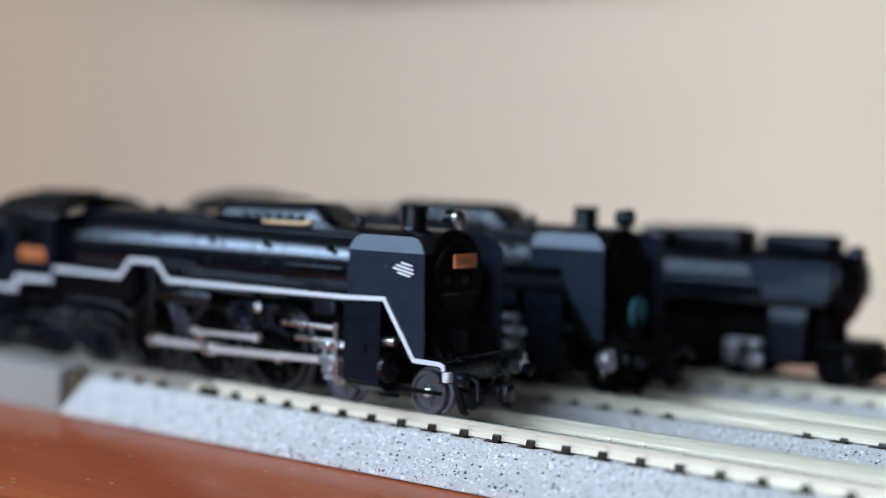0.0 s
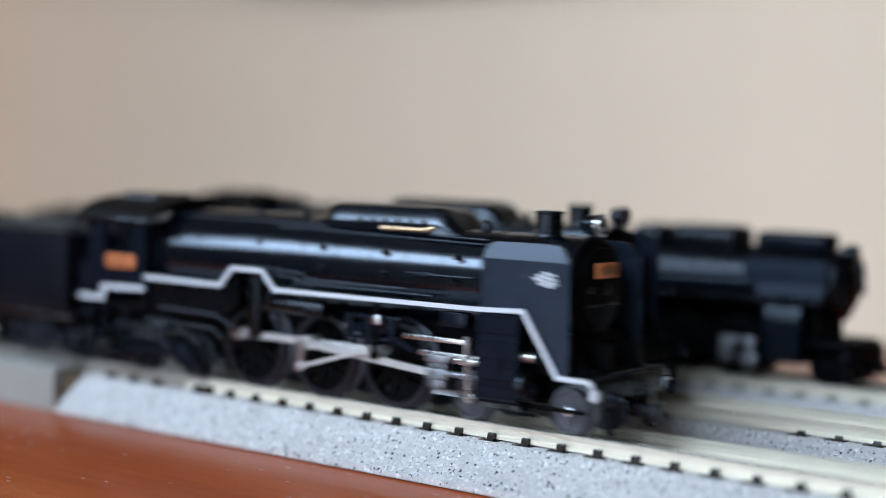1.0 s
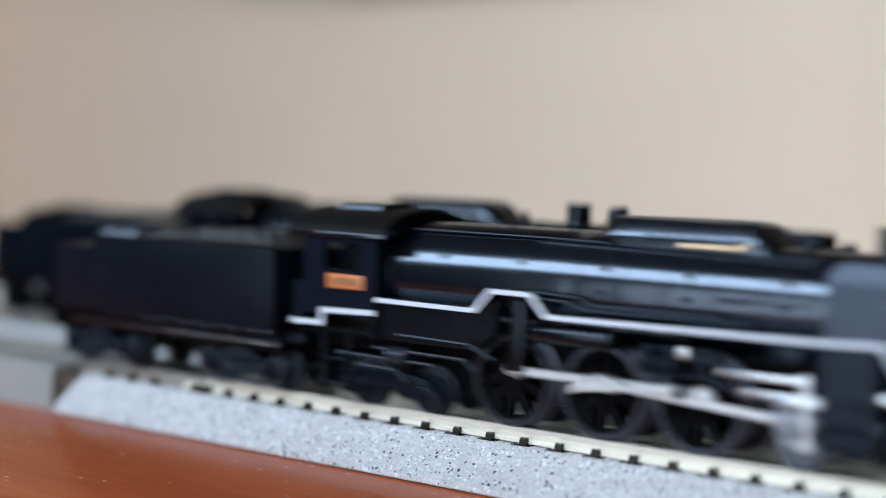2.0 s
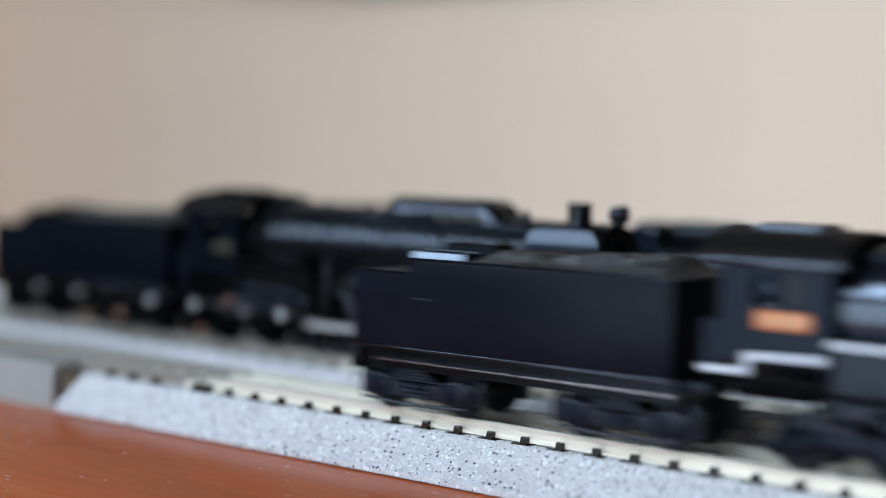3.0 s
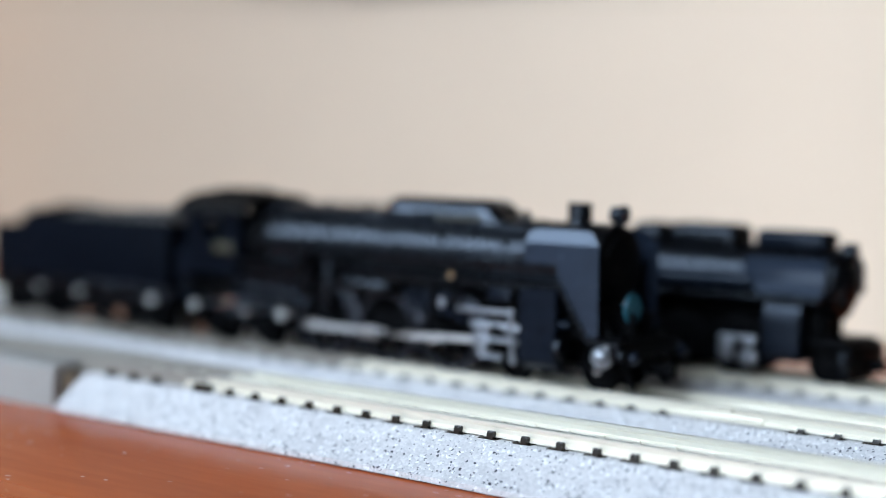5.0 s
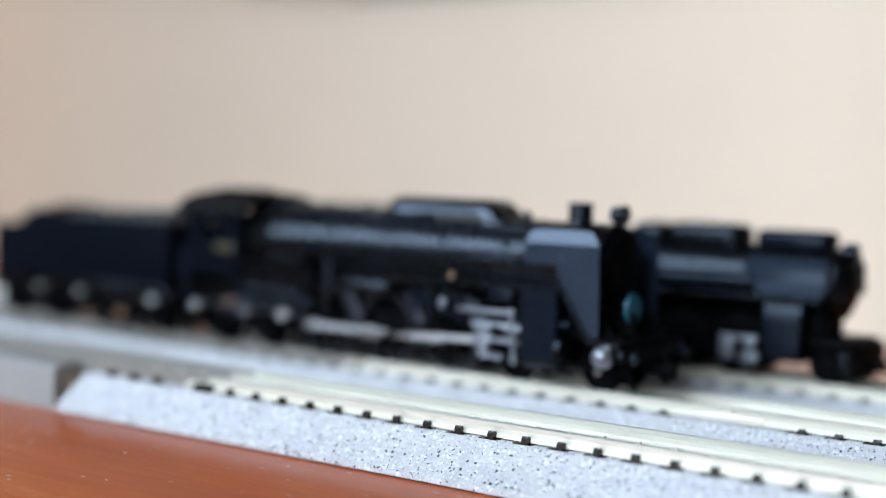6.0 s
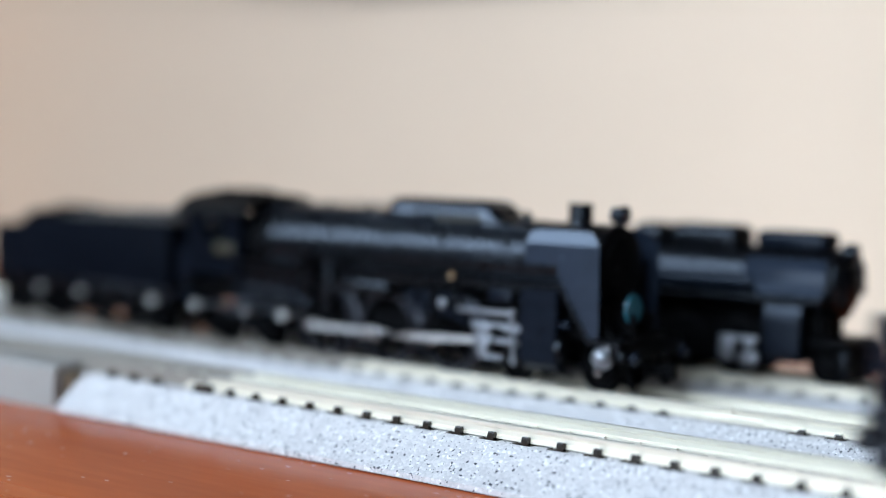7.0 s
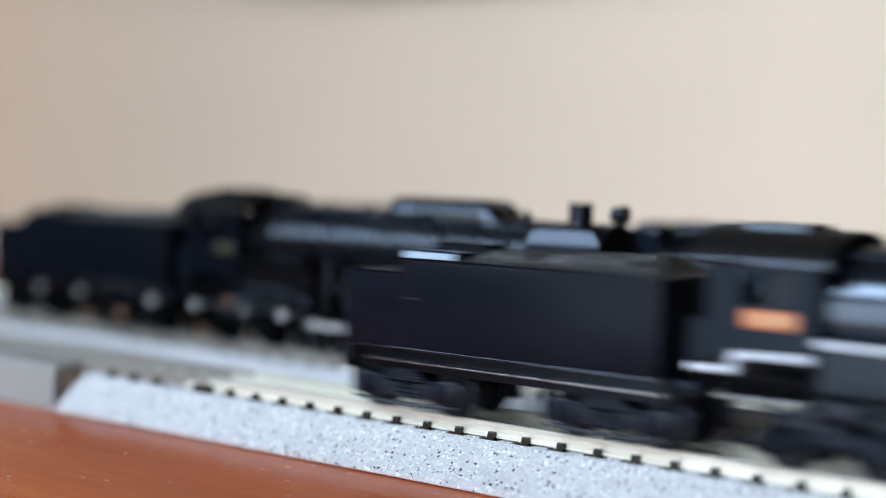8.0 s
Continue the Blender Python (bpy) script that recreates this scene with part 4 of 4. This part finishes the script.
    for s in (-1, 1):
        bm = B()
        prism(bm, [(-81, 2.0), (-79, 4.6), (-72.5, 5.6), (-66, 4.6), (-63.5, 2.0), (-66, 1.4), (-70, 3.0), (-74.5, 3.0), (-78, 1.4)], *sorted((s * 6.2, s * 7.2)), 0.15)
        tr = part("trailing_truck", bm, GEAR if silver_caps else SHEET, root)
        for x in (-66.8, -77.5):
            bm = B()
            box(bm, x - 1.2, x + 1.2, *sorted((s * 6.9, s * 7.7)), 1.9, 4.0, 0.25), rod(bm, (x, s * 7.6, 2.95), (x, s * 7.95, 2.95), 0.7)
            part("axle_box", bm, GEAR if silver_caps else SHEET, tr)
        if silver_caps:
            for x, r in ((-81.9, 0.9), (-69.3, 0.55), (-60.7, 1.0)):
                bm = B()
                lathe(bm, [(s * 8.2, r), (s * 8.8, r), (s * 9.0, 0.85 * r), (s * 9.1, 0.05)], "y", (x, 0, 6.3), 16)
                rod(bm, (x, s * 3.0, 6.3), (x, s * 8.7, 6.3), 0.35, n=8)
                part("bright_cap", bm, SILVER, tr, "bright metal cap")
    for s in (-1, 1):
        for key, m in rod_poses(turn, s).items():
            move["rods"][s][key].matrix_basis = m
    for ws in move["sets"]:
        ws.matrix_basis = Matrix.Translation(ws.location) @ pose(0, 0, 0, 0, turn, 0)
    return root, move


def tender(label, silver_caps, x0=-139.8):
    root = tagged(new("model_tender"), label, "model tender", "model coal tenders")
    move = []
    x1 = -92.0
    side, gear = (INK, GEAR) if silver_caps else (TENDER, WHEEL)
    bm = B()
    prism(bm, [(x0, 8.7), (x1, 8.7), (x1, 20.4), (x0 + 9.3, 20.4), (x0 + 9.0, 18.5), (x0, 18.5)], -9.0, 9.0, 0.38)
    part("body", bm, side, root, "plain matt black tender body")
    bm = B()
    for s in (-1, 1):
        box(bm, x0 + 9.4, x1, *sorted((s * 8.75, s * 9.08)), 20.3, 20.62, 0.06, 1), box(bm, x0, x0 + 9.0, *sorted((s * 8.75, s * 9.08)), 18.4, 18.7, 0.06, 1)
        box(bm, x0, x1, *sorted((s * 8.8, s * 9.2)), 8.5, 8.85, 0.14, 2)
    part("edge_bead", bm, GLOSS, root)
    bm = B()
    box(bm, x0 + 1, x1, -7.2, 7.2, 5.6, 8.72)
    part("underframe", bm, BLACK, root)
    for s in (-1, 1):
        bm = B()
        box(bm, x0 + 3.4, x1 + 0.5, *sorted((s * 7.0, s * 8.6)), 6.78, 6.98, 0.06, 2)
        part("frame_ledge", bm, GLOSS if silver_caps else WORN, root)
    bm = B()
    section(bm, [(-5.6, 20.3), (-5.3, 21.2), (-5.1, 21.35), (-1.5, 21.35), (-1.4, 20.3)], x0 + 7.2, x0 + 15.4)
    part("water_hatch", bm, GEAR if silver_caps else GLOSS, root)
    bm = B()
    section(bm, [(-1.0, 20.3), (-0.65, 22.1), (-0.4, 22.35), (4.2, 22.35), (4.5, 20.3)], x0 + 8.8, x0 + 17.0)
    part("water_hatch", bm, GEAR if silver_caps else GLOSS, root)
    bm = B()
    box(bm, x0 + 10.2, x0 + 12.6, -9.06, -8.9, 15.2, 15.45)
    part("maker_mark", bm, TYRE, root)
    bm = B()
    rod(bm, (x0 + 9.5, -5.0, 21.5), (x0 + 14.5, -5.0, 21.5), 0.2, n=8)
    part("hatch_rail", bm, SHEET, root)
    # heaped coal
    bm = B()
    nx, ny = 150, 68
    grid = []
    for i in range(nx + 1):
        row = []
        for j in range(ny + 1):
            u, v = i / nx, j / ny
            x, y = x0 + 16.5 + (x1 - 0.6 - x0 - 16.5) * u, -8.5 + 17.0 * v
            rim = min(1.0, min(u, 1 - u) * 9, min(v, 1 - v) * 5)
            z = 20.05 + rim * (0.7 + (0.7 + 1.1 * u) * math.sin(math.pi * v)) + 0.45 * rim * noise.noise(Vector((x * 1.3, y * 1.3, 3.0))) + 1.0 * noise.noise(Vector((x * 3.9, y * 3.9, 8.0))) * rim
            row.append(bm.verts.new((x, y, z)))
        grid.append(row)
    for i in range(nx):
        for j in range(ny):
            bm.faces.new((grid[i][j], grid[i + 1][j], grid[i + 1][j + 1], grid[i][j + 1]))
    ring = [grid[i][0] for i in range(nx + 1)] + [grid[nx][j] for j in range(1, ny + 1)] + [grid[i][ny] for i in range(nx - 1, -1, -1)] + [grid[0][j] for j in range(ny - 1, 0, -1)]
    base = [bm.verts.new((v.co.x, v.co.y, 19.5)) for v in ring]
    for k in range(len(ring)):
        bm.faces.new((ring[k], base[k], base[(k + 1) % len(ring)], ring[(k + 1) % len(ring)]))
    bm.faces.new(base)
    bmesh.ops.recalc_face_normals(bm, faces=bm.faces[:])
    part("coal_load", bm, COAL, root, "heaped dark moulded coal")
    bm = B()
    box(bm, x0 - 3.4, x0 - 0.3, -0.9, 0.9, 3.0, 4.4, 0.2), box(bm, x0 - 4.6, x0 - 3.2, -1.3, 0.7, 2.5, 4.8, 0.3)
    part("coupler", bm, BLACK, root)
    bm = B()
    box(bm, x0 - 0.6, x0 + 0.5, -8.6, 8.6, 5.3, 8.2, 0.2)
    part("rear_beam", bm, BLACK, root)
    if silver_caps:
        # added dark box, hides the lit ballast seen between the bogies
        bm = B()
        box(bm, x0 + 18.5, x0 + 31.0, -6.0, 6.0, 1.6, 5.62, 0.4)
        part("gap_blocker", bm, GEAR, root)
    bm = B()
    rod(bm, (x0 - 0.1, -8.2, 9.0), (x0 - 0.1, -8.2, 18.0), 0.2, n=8), rod(bm, (x0 - 0.1, 8.2, 9.0), (x0 - 0.1, 8.2, 18.0), 0.2, n=8)
    part("rear_handrail", bm, SHEET, root)
    bm = B()
    box(bm, x1 - 1.0, x1 + 3.6, -6.5, 6.5, 7.2, 8.6, 0.2)
    part("footplate", bm, SHEET, root)
    for cx in (x0 + 9.3, x0 + 40.2):
        for dx in (-6.1, 6.1):
            move.append(small_wheelset(root, cx + dx, False, gear))
        bm = B()
        box(bm, cx - 1.5, cx + 1.5, -6.5, 6.5, 3.6, 6.4, 0.2)
        bolster = part("bogie_bolster", bm, GEAR, root)
        for s in (-1, 1):
            bm = B()
            prism(bm, [(cx - 9.0, 4.3), (cx - 7.5, 4.9), (cx - 2.5, 4.0), (cx + 2.5, 4.0), (cx + 7.5, 4.9), (cx + 9.0, 4.3), (cx + 8.0, 1.8), (cx + 4.6, 1.8), (cx + 2.6, 2.2), (cx - 2.6, 2.2), (cx - 4.6, 1.8), (cx - 8.0, 1.8)],
                  *sorted((s * 6.3, s * 7.2)), 0.2)
            part("bogie_side", bm, gear, bolster)
            for dx in (-6.1, 6.1):
                bm = B()
                box(bm, cx + dx - 1.2, cx + dx + 1.2, *sorted((s * 7.0, s * 7.9)), 1.8, 4.4, 0.25), rod(bm, (cx + dx, s * 7.8, 3.0), (cx + dx, s * 8.1, 3.0), 0.75)
                part("axle_box", bm, GEAR if silver_caps else SHEET, bolster)
            bm = B()
            for k in range(4):
                box(bm, cx - 4.2 + 0.8 * k, cx + 4.2 - 0.8 * k, *sorted((s * 7.1, s * 7.8)), 4.3 + 0.38 * k, 4.6 + 0.38 * k, 0.06, 1)
            part("leaf_spring", bm, gear, bolster)
            bm = B()
            pipe(bm, [(cx - 8.4, s * 7.6, 1.5), (cx - 3.0, s * 7.6, 1.2), (cx + 3.0, s * 7.6, 1.2), (cx + 8.4, s * 7.6, 1.5)], 0.25)
            part("equaliser_bar", bm, gear, bolster)
            for dx in (-9.6, 9.6):
                bm = B()
                box(bm, cx + dx - 0.5, cx + dx + 0.5, *sorted((s * 4.4, s * 6.0)), 1.6, 5.2, 0.2)
                part("brake_shoe", bm, gear, bolster)
            for dx in (-1.5, 0, 1.5):
                bm = B()
                lathe(bm, [(2.0, 0.5), (2.3, 0.65), (2.6, 0.5), (2.9, 0.65), (3.2, 0.5), (3.5, 0.65), (3.9, 0.5)], "z", (cx + dx, s * 7.4, 0), 12)
                part("bogie_spring", bm, GEAR if silver_caps else SHEET, bolster)
    if silver_caps:
        for x, r in ((-128.8, 0.6), (-116.7, 0.65), (-96.4, 0.9)):
            bm = B()
            lathe(bm, [(-8.2, r), (-8.8, r), (-9.0, 0.85 * r), (-9.1, 0.05)], "y", (x, 0, 6.3), 16)
            rod(bm, (x, -5.0, 6.3), (x, -8.3, 6.3), 0.35, n=8)
            part("bright_cap", bm, SILVER, root, "bright metal cap")
        for x, z in ((-105.2, 2.9), (-114.7, 2.0), (-83.2, 2.3)):
            bm = B()
            box(bm, x - 1.1, x + 1.1, -8.7, -8.3, z - 0.9, z + 0.9, 0.15), box(bm, x - 0.4, x + 0.4, -8.4, -5.0, z + 0.2, z + 0.7, 0.1)
            part("pickup_strip", bm, COPPER, root, "dull copper pickup strip")
    return root, move


WHEEL_START = 95.0
express, express_moves = big_engine("black streamlined model steam engine with a white trim line", True, False, False, WHEEL_START)
express_tender, tender_moves = tender("black model coal tender running behind its engine", False)
parked, _ = big_engine("plain black parked model steam engine with silver rods", False, True, True, 156.0)
parked.location = (-25.4 * MM, 33 * MM, RAIL_TOP * MM)
parked_tender, _ = tender("black model coal tender parked behind its engine", True, -143.4)
parked_tender.location = (-22.4 * MM, 33 * MM, RAIL_TOP * MM)


def rear_engine():
    """The smaller black goods engine on the rear track, x along the track."""
    root = tagged(new("model_locomotive"), "small black model goods engine with a smoke collector", "model locomotive", "model steam locomotives")
    root.location = (0, 66 * MM, RAIL_TOP * MM)
    bm = B()
    lathe(bm, [(-95, 0.3), (-95, 6.0), (-62, 6.0), (-60, 5.8), (-20, 5.6), (-19.9, 5.75), (-4.0, 5.75), (-3.2, 5.5), (-3.0, 4.6), (-2.4, 4.2), (-1.4, 2.2), (-1.2, 0.2)], "x", (0, 0, 15.4), 48)
    part("boiler", bm, BLACK, root)
    for x0, x1, top in ((-40.5, -34.2, 23.9), (-33.4, -20.6, 24.2)):
        bm = B()
        box(bm, x0, x1, -3.9, 3.9, 19.0, top, 1.6, 4)
        part("dome", bm, BLACK, root)
    bm = B()
    box(bm, -17.6, -5.6, -3.2, 3.2, 20.6, 23.6, 0.9, 3), rod(bm, (-11, 0, 19.5), (-11, 0, 21.5), 1.8, n=20)
    part("smoke_collector", bm, SHEET, root, "long black smoke collector box")
    bm = B()
    lathe(bm, [(-2.2, 0.5), (-2.0, 1.4), (0.0, 1.5), (0.1, 1.1), (0.3, 0.1)], "x", (-1.6, 0, 20.6), 20)
    part("headlamp", bm, BLACK, root)
    for s in (-1, 1):
        bm = B()
        prism(bm, [(-17.2, 17.7), (-3.2, 17.7), (-3.2, 13.8), (-14.3, 13.8)], *sorted((s * 8.0, s * 8.35)))
        top = [(-17.2, 17.7), (-16.8, 19.5), (-3.5, 19.5), (-3.2, 17.7)]
        a = [bm.verts.new((x, s * (8.35 - (z - 17.7) * 0.8), z)) for x, z in top]
        b = [bm.verts.new((x, s * (8.0 - (z - 17.7) * 0.8), z)) for x, z in top]
        fs = [bm.faces.new(a), bm.faces.new(b[::-1])]
        for k in range(4):
            fs.append(bm.faces.new((a[k], a[(k + 1) % 4], b[(k + 1) % 4], b[k])))
        bmesh.ops.recalc_face_normals(bm, faces=bm.faces[:])
        for x in (-14, -6):
            rod(bm, (x, s * 5.0, 16), (x, s * 8.1, 16), 0.25, n=8)
        section(bm, [(s * 8.3, 15.7), (s * 8.4, 15.7), (s * 9.5, 13.9), (s * 9.4, 13.6), (s * 8.3, 13.6)], -14.3, -3.4)
        part("smoke_deflector", bm, DEFLECT, root)
        bm = B()
        lathe(bm, [(-37, 0.2), (-36.5, 1.4), (-36, 1.6), (-17, 1.6), (-15.8, 1.3), (-15.2, 0.2)], "x", (0, s * 7.3, 15.4), 20)
        part("air_tank", bm, SHEET, root)
        bm = B()
        box(bm, -95, -4, *sorted((s * 5.0, s * 8.9)), 12.8, 13.3, 0.1)
        part("running_board", bm, BLACK, root)
        bm = B()
        section(bm, [(s * 5.5, 12.2), (s * 8.2, 12.0), (s * 9.1, 10.0), (s * 9.15, 8.8), (s * 8.9, 8.6), (s * 9.1, 4.6), (s * 8.2, 3.2), (s * 5.5, 3.2)], -13.0, -7.0)
        part("cylinder_block", bm, SHEET, root)
        bm = B()
        box(bm, -20.8, -14.4, *sorted((s * 7.6, s * 8.4)), 5.9, 6.7, 0.15), box(bm, -20.8, -18.4, *sorted((s * 7.4, s * 8.6)), 2.4, 6.6, 0.3)
        box(bm, -17.2, -14.2, *sorted((s * 7.4, s * 8.6)), 2.0, 4.3, 0.3), box(bm, -16.6, -14.8, *sorted((s * 7.6, s * 8.6)), 4.8, 6.2, 0.3)
        part("crosshead", bm, FITTING, root, "silver crosshead and slide bars")
        bm = B()
        prism(bm, bar_outline((-70, 3.0), (-19, 3.4), 0.9, 0.9, waist=0.6), *sorted((s * 6.9, s * 7.5)))
        part("coupling_rod", bm, GEAR, root)
        bm = B()
        box(bm, -1.4, 0.3, *sorted((s * 5.4, s * 6.4)), 1.0, 5.2, 0.2)
        part("pilot_step", bm, BLACK, root)
    bm = B()
    box(bm, -92, -4.6, -3.2, 3.2, 3.0, 12.9), box(bm, -13, -7, -6, 6, 4, 12.5)
    part("main_frame", bm, GEAR, root)
    bm = B()
    box(bm, 0.2, 1.2, -8.0, 6.6, 3.0, 6.3, 0.2), box(bm, -6.0, 0.2, -7.6, 6.4, 6.0, 7.0, 0.2), box(bm, -3.0, 0.3, -5.6, 5.6, 0.5, 6.1, 0.3), box(bm, 1.2, 4.0, -0.9, 0.9, 2.2, 3.8, 0.2), box(bm, -10, -5.2, -4.2, 4.2, 6.2, 11.0, 0.4)
    part("pilot_deck", bm, GEAR, root)
    for k, x in enumerate((-3.6, -19.5, -29.5, -39.5, -49.5)):
        bm = B()
        r = 2.95 if k == 0 else 4.6
        for s in (-1, 1):
            lathe(bm, [(s * 3.75, 0.2), (s * 3.75, r + 0.5), (s * 4.2, r + 0.45), (s * 4.3, r), (s * 5.35, r - 0.05), (s * 5.4, r - 0.5), (s * 5.0, r - 0.6), (s * 5.0, 1.0), (s * 5.4, 0.9), (s * 5.45, 0.2)], "y", n=36)
        rod(bm, (0, -4, 0), (0, 4, 0), 0.6)
        part("wheelset", bm, GEAR, root, at=(x, 0, r))
    bm = B()
    box(bm, -112, -95, -8.8, 8.8, 8.0, 22.0, 0.5)
    part("cab", bm, SHEET, root)
    bm = B()
    box(bm, -113, -94, -9.2, 9.2, 22.0, 24.0, 0.9, 3)
    part("cab_roof", bm, BLACK, root)
    bm = B()
    box(bm, -106, -99, -4.2, 4.2, 2.9, 8.1, 0.3)
    for s in (-1, 1):
        lathe(bm, [(s * 3.75, 0.2), (s * 3.75, 3.4), (s * 4.3, 2.95), (s * 5.3, 2.9), (s * 5.35, 0.2)], "y", (-102, 0, 2.95), 30)
    part("trailing_wheelset", bm, GEAR, root)


rear_engine()

# ---- what moves ----
RUN = [(0.0, -32.6), (0.2, -30.2), (0.5, -24.7), (0.8, -16.6), (1.0, -9.8), (1.2, -2.0), (1.5, 10.8), (1.8, 25.3), (2.0, 35.6), (2.2, 47.0), (2.6, 71.5), (3.0, 98.0), (3.3, 117.2),
       (3.5, 130.6), (3.7, 143.6), (3.9, 155.4), (4.1, 166.8), (4.5, 185.0), (5.0, 202.0), (5.5, 211.0), (5.9, 212.5), (6.3, 207.0), (6.7, 191.0),
       (7.0, 169.2), (7.2, 155.8), (7.4, 140.5), (7.6, 125.8), (7.8, 111.2), (8.0, 96.3)]


def run_at(t):
    """Where the leading axle stands at t seconds, in millimetres, smoothly between the rows of RUN."""
    k = max(i for i in range(len(RUN) - 1) if RUN[i][0] <= t + 1e-9)

    def slope(i):
        a, b = RUN[max(0, i - 1)], RUN[min(len(RUN) - 1, i + 1)]
        return (b[1] - a[1]) / (b[0] - a[0])
    (t0, x0), (t1, x1) = RUN[k], RUN[k + 1]
    h = t1 - t0
    u = (t - t0) / h
    return ((2 * u ** 3 - 3 * u ** 2 + 1) * x0 + (u ** 3 - 2 * u ** 2 + u) * h * slope(k) + (3 * u ** 2 - 2 * u ** 3) * x1 + (u ** 3 - u ** 2) * h * slope(k + 1))


def motions():
    times = [k / 30 for k in range(241)]
    for thing in (express, express_tender):
        walk(thing, [(t, pose(run_at(t) * MM, 0, RAIL_TOP * MM)) for t in times[::3]])
    for ws in express_moves["sets"]:
        at = ws.location.copy()
        walk(ws, [(t, pose(*at, 0, WHEEL_START + math.degrees((run_at(t) + 24.7) / DRIVER_R), 0)) for t in times])
    for ws in express_moves["small"] + tender_moves:
        at = ws.location.copy()
        walk(ws, [(t, pose(*at, 0, math.degrees(run_at(t) / SMALL_R), 0)) for t in times])
    for s in (-1, 1):
        rows = {key: [] for key in express_moves["rods"][s]}
        for t in times:
            for key, m in rod_poses(WHEEL_START + math.degrees((run_at(t) + 24.7) / DRIVER_R), s).items():
                rows[key].append((t, m))
        for key, ob in express_moves["rods"][s].items():
            walk(ob, rows[key])


motions()
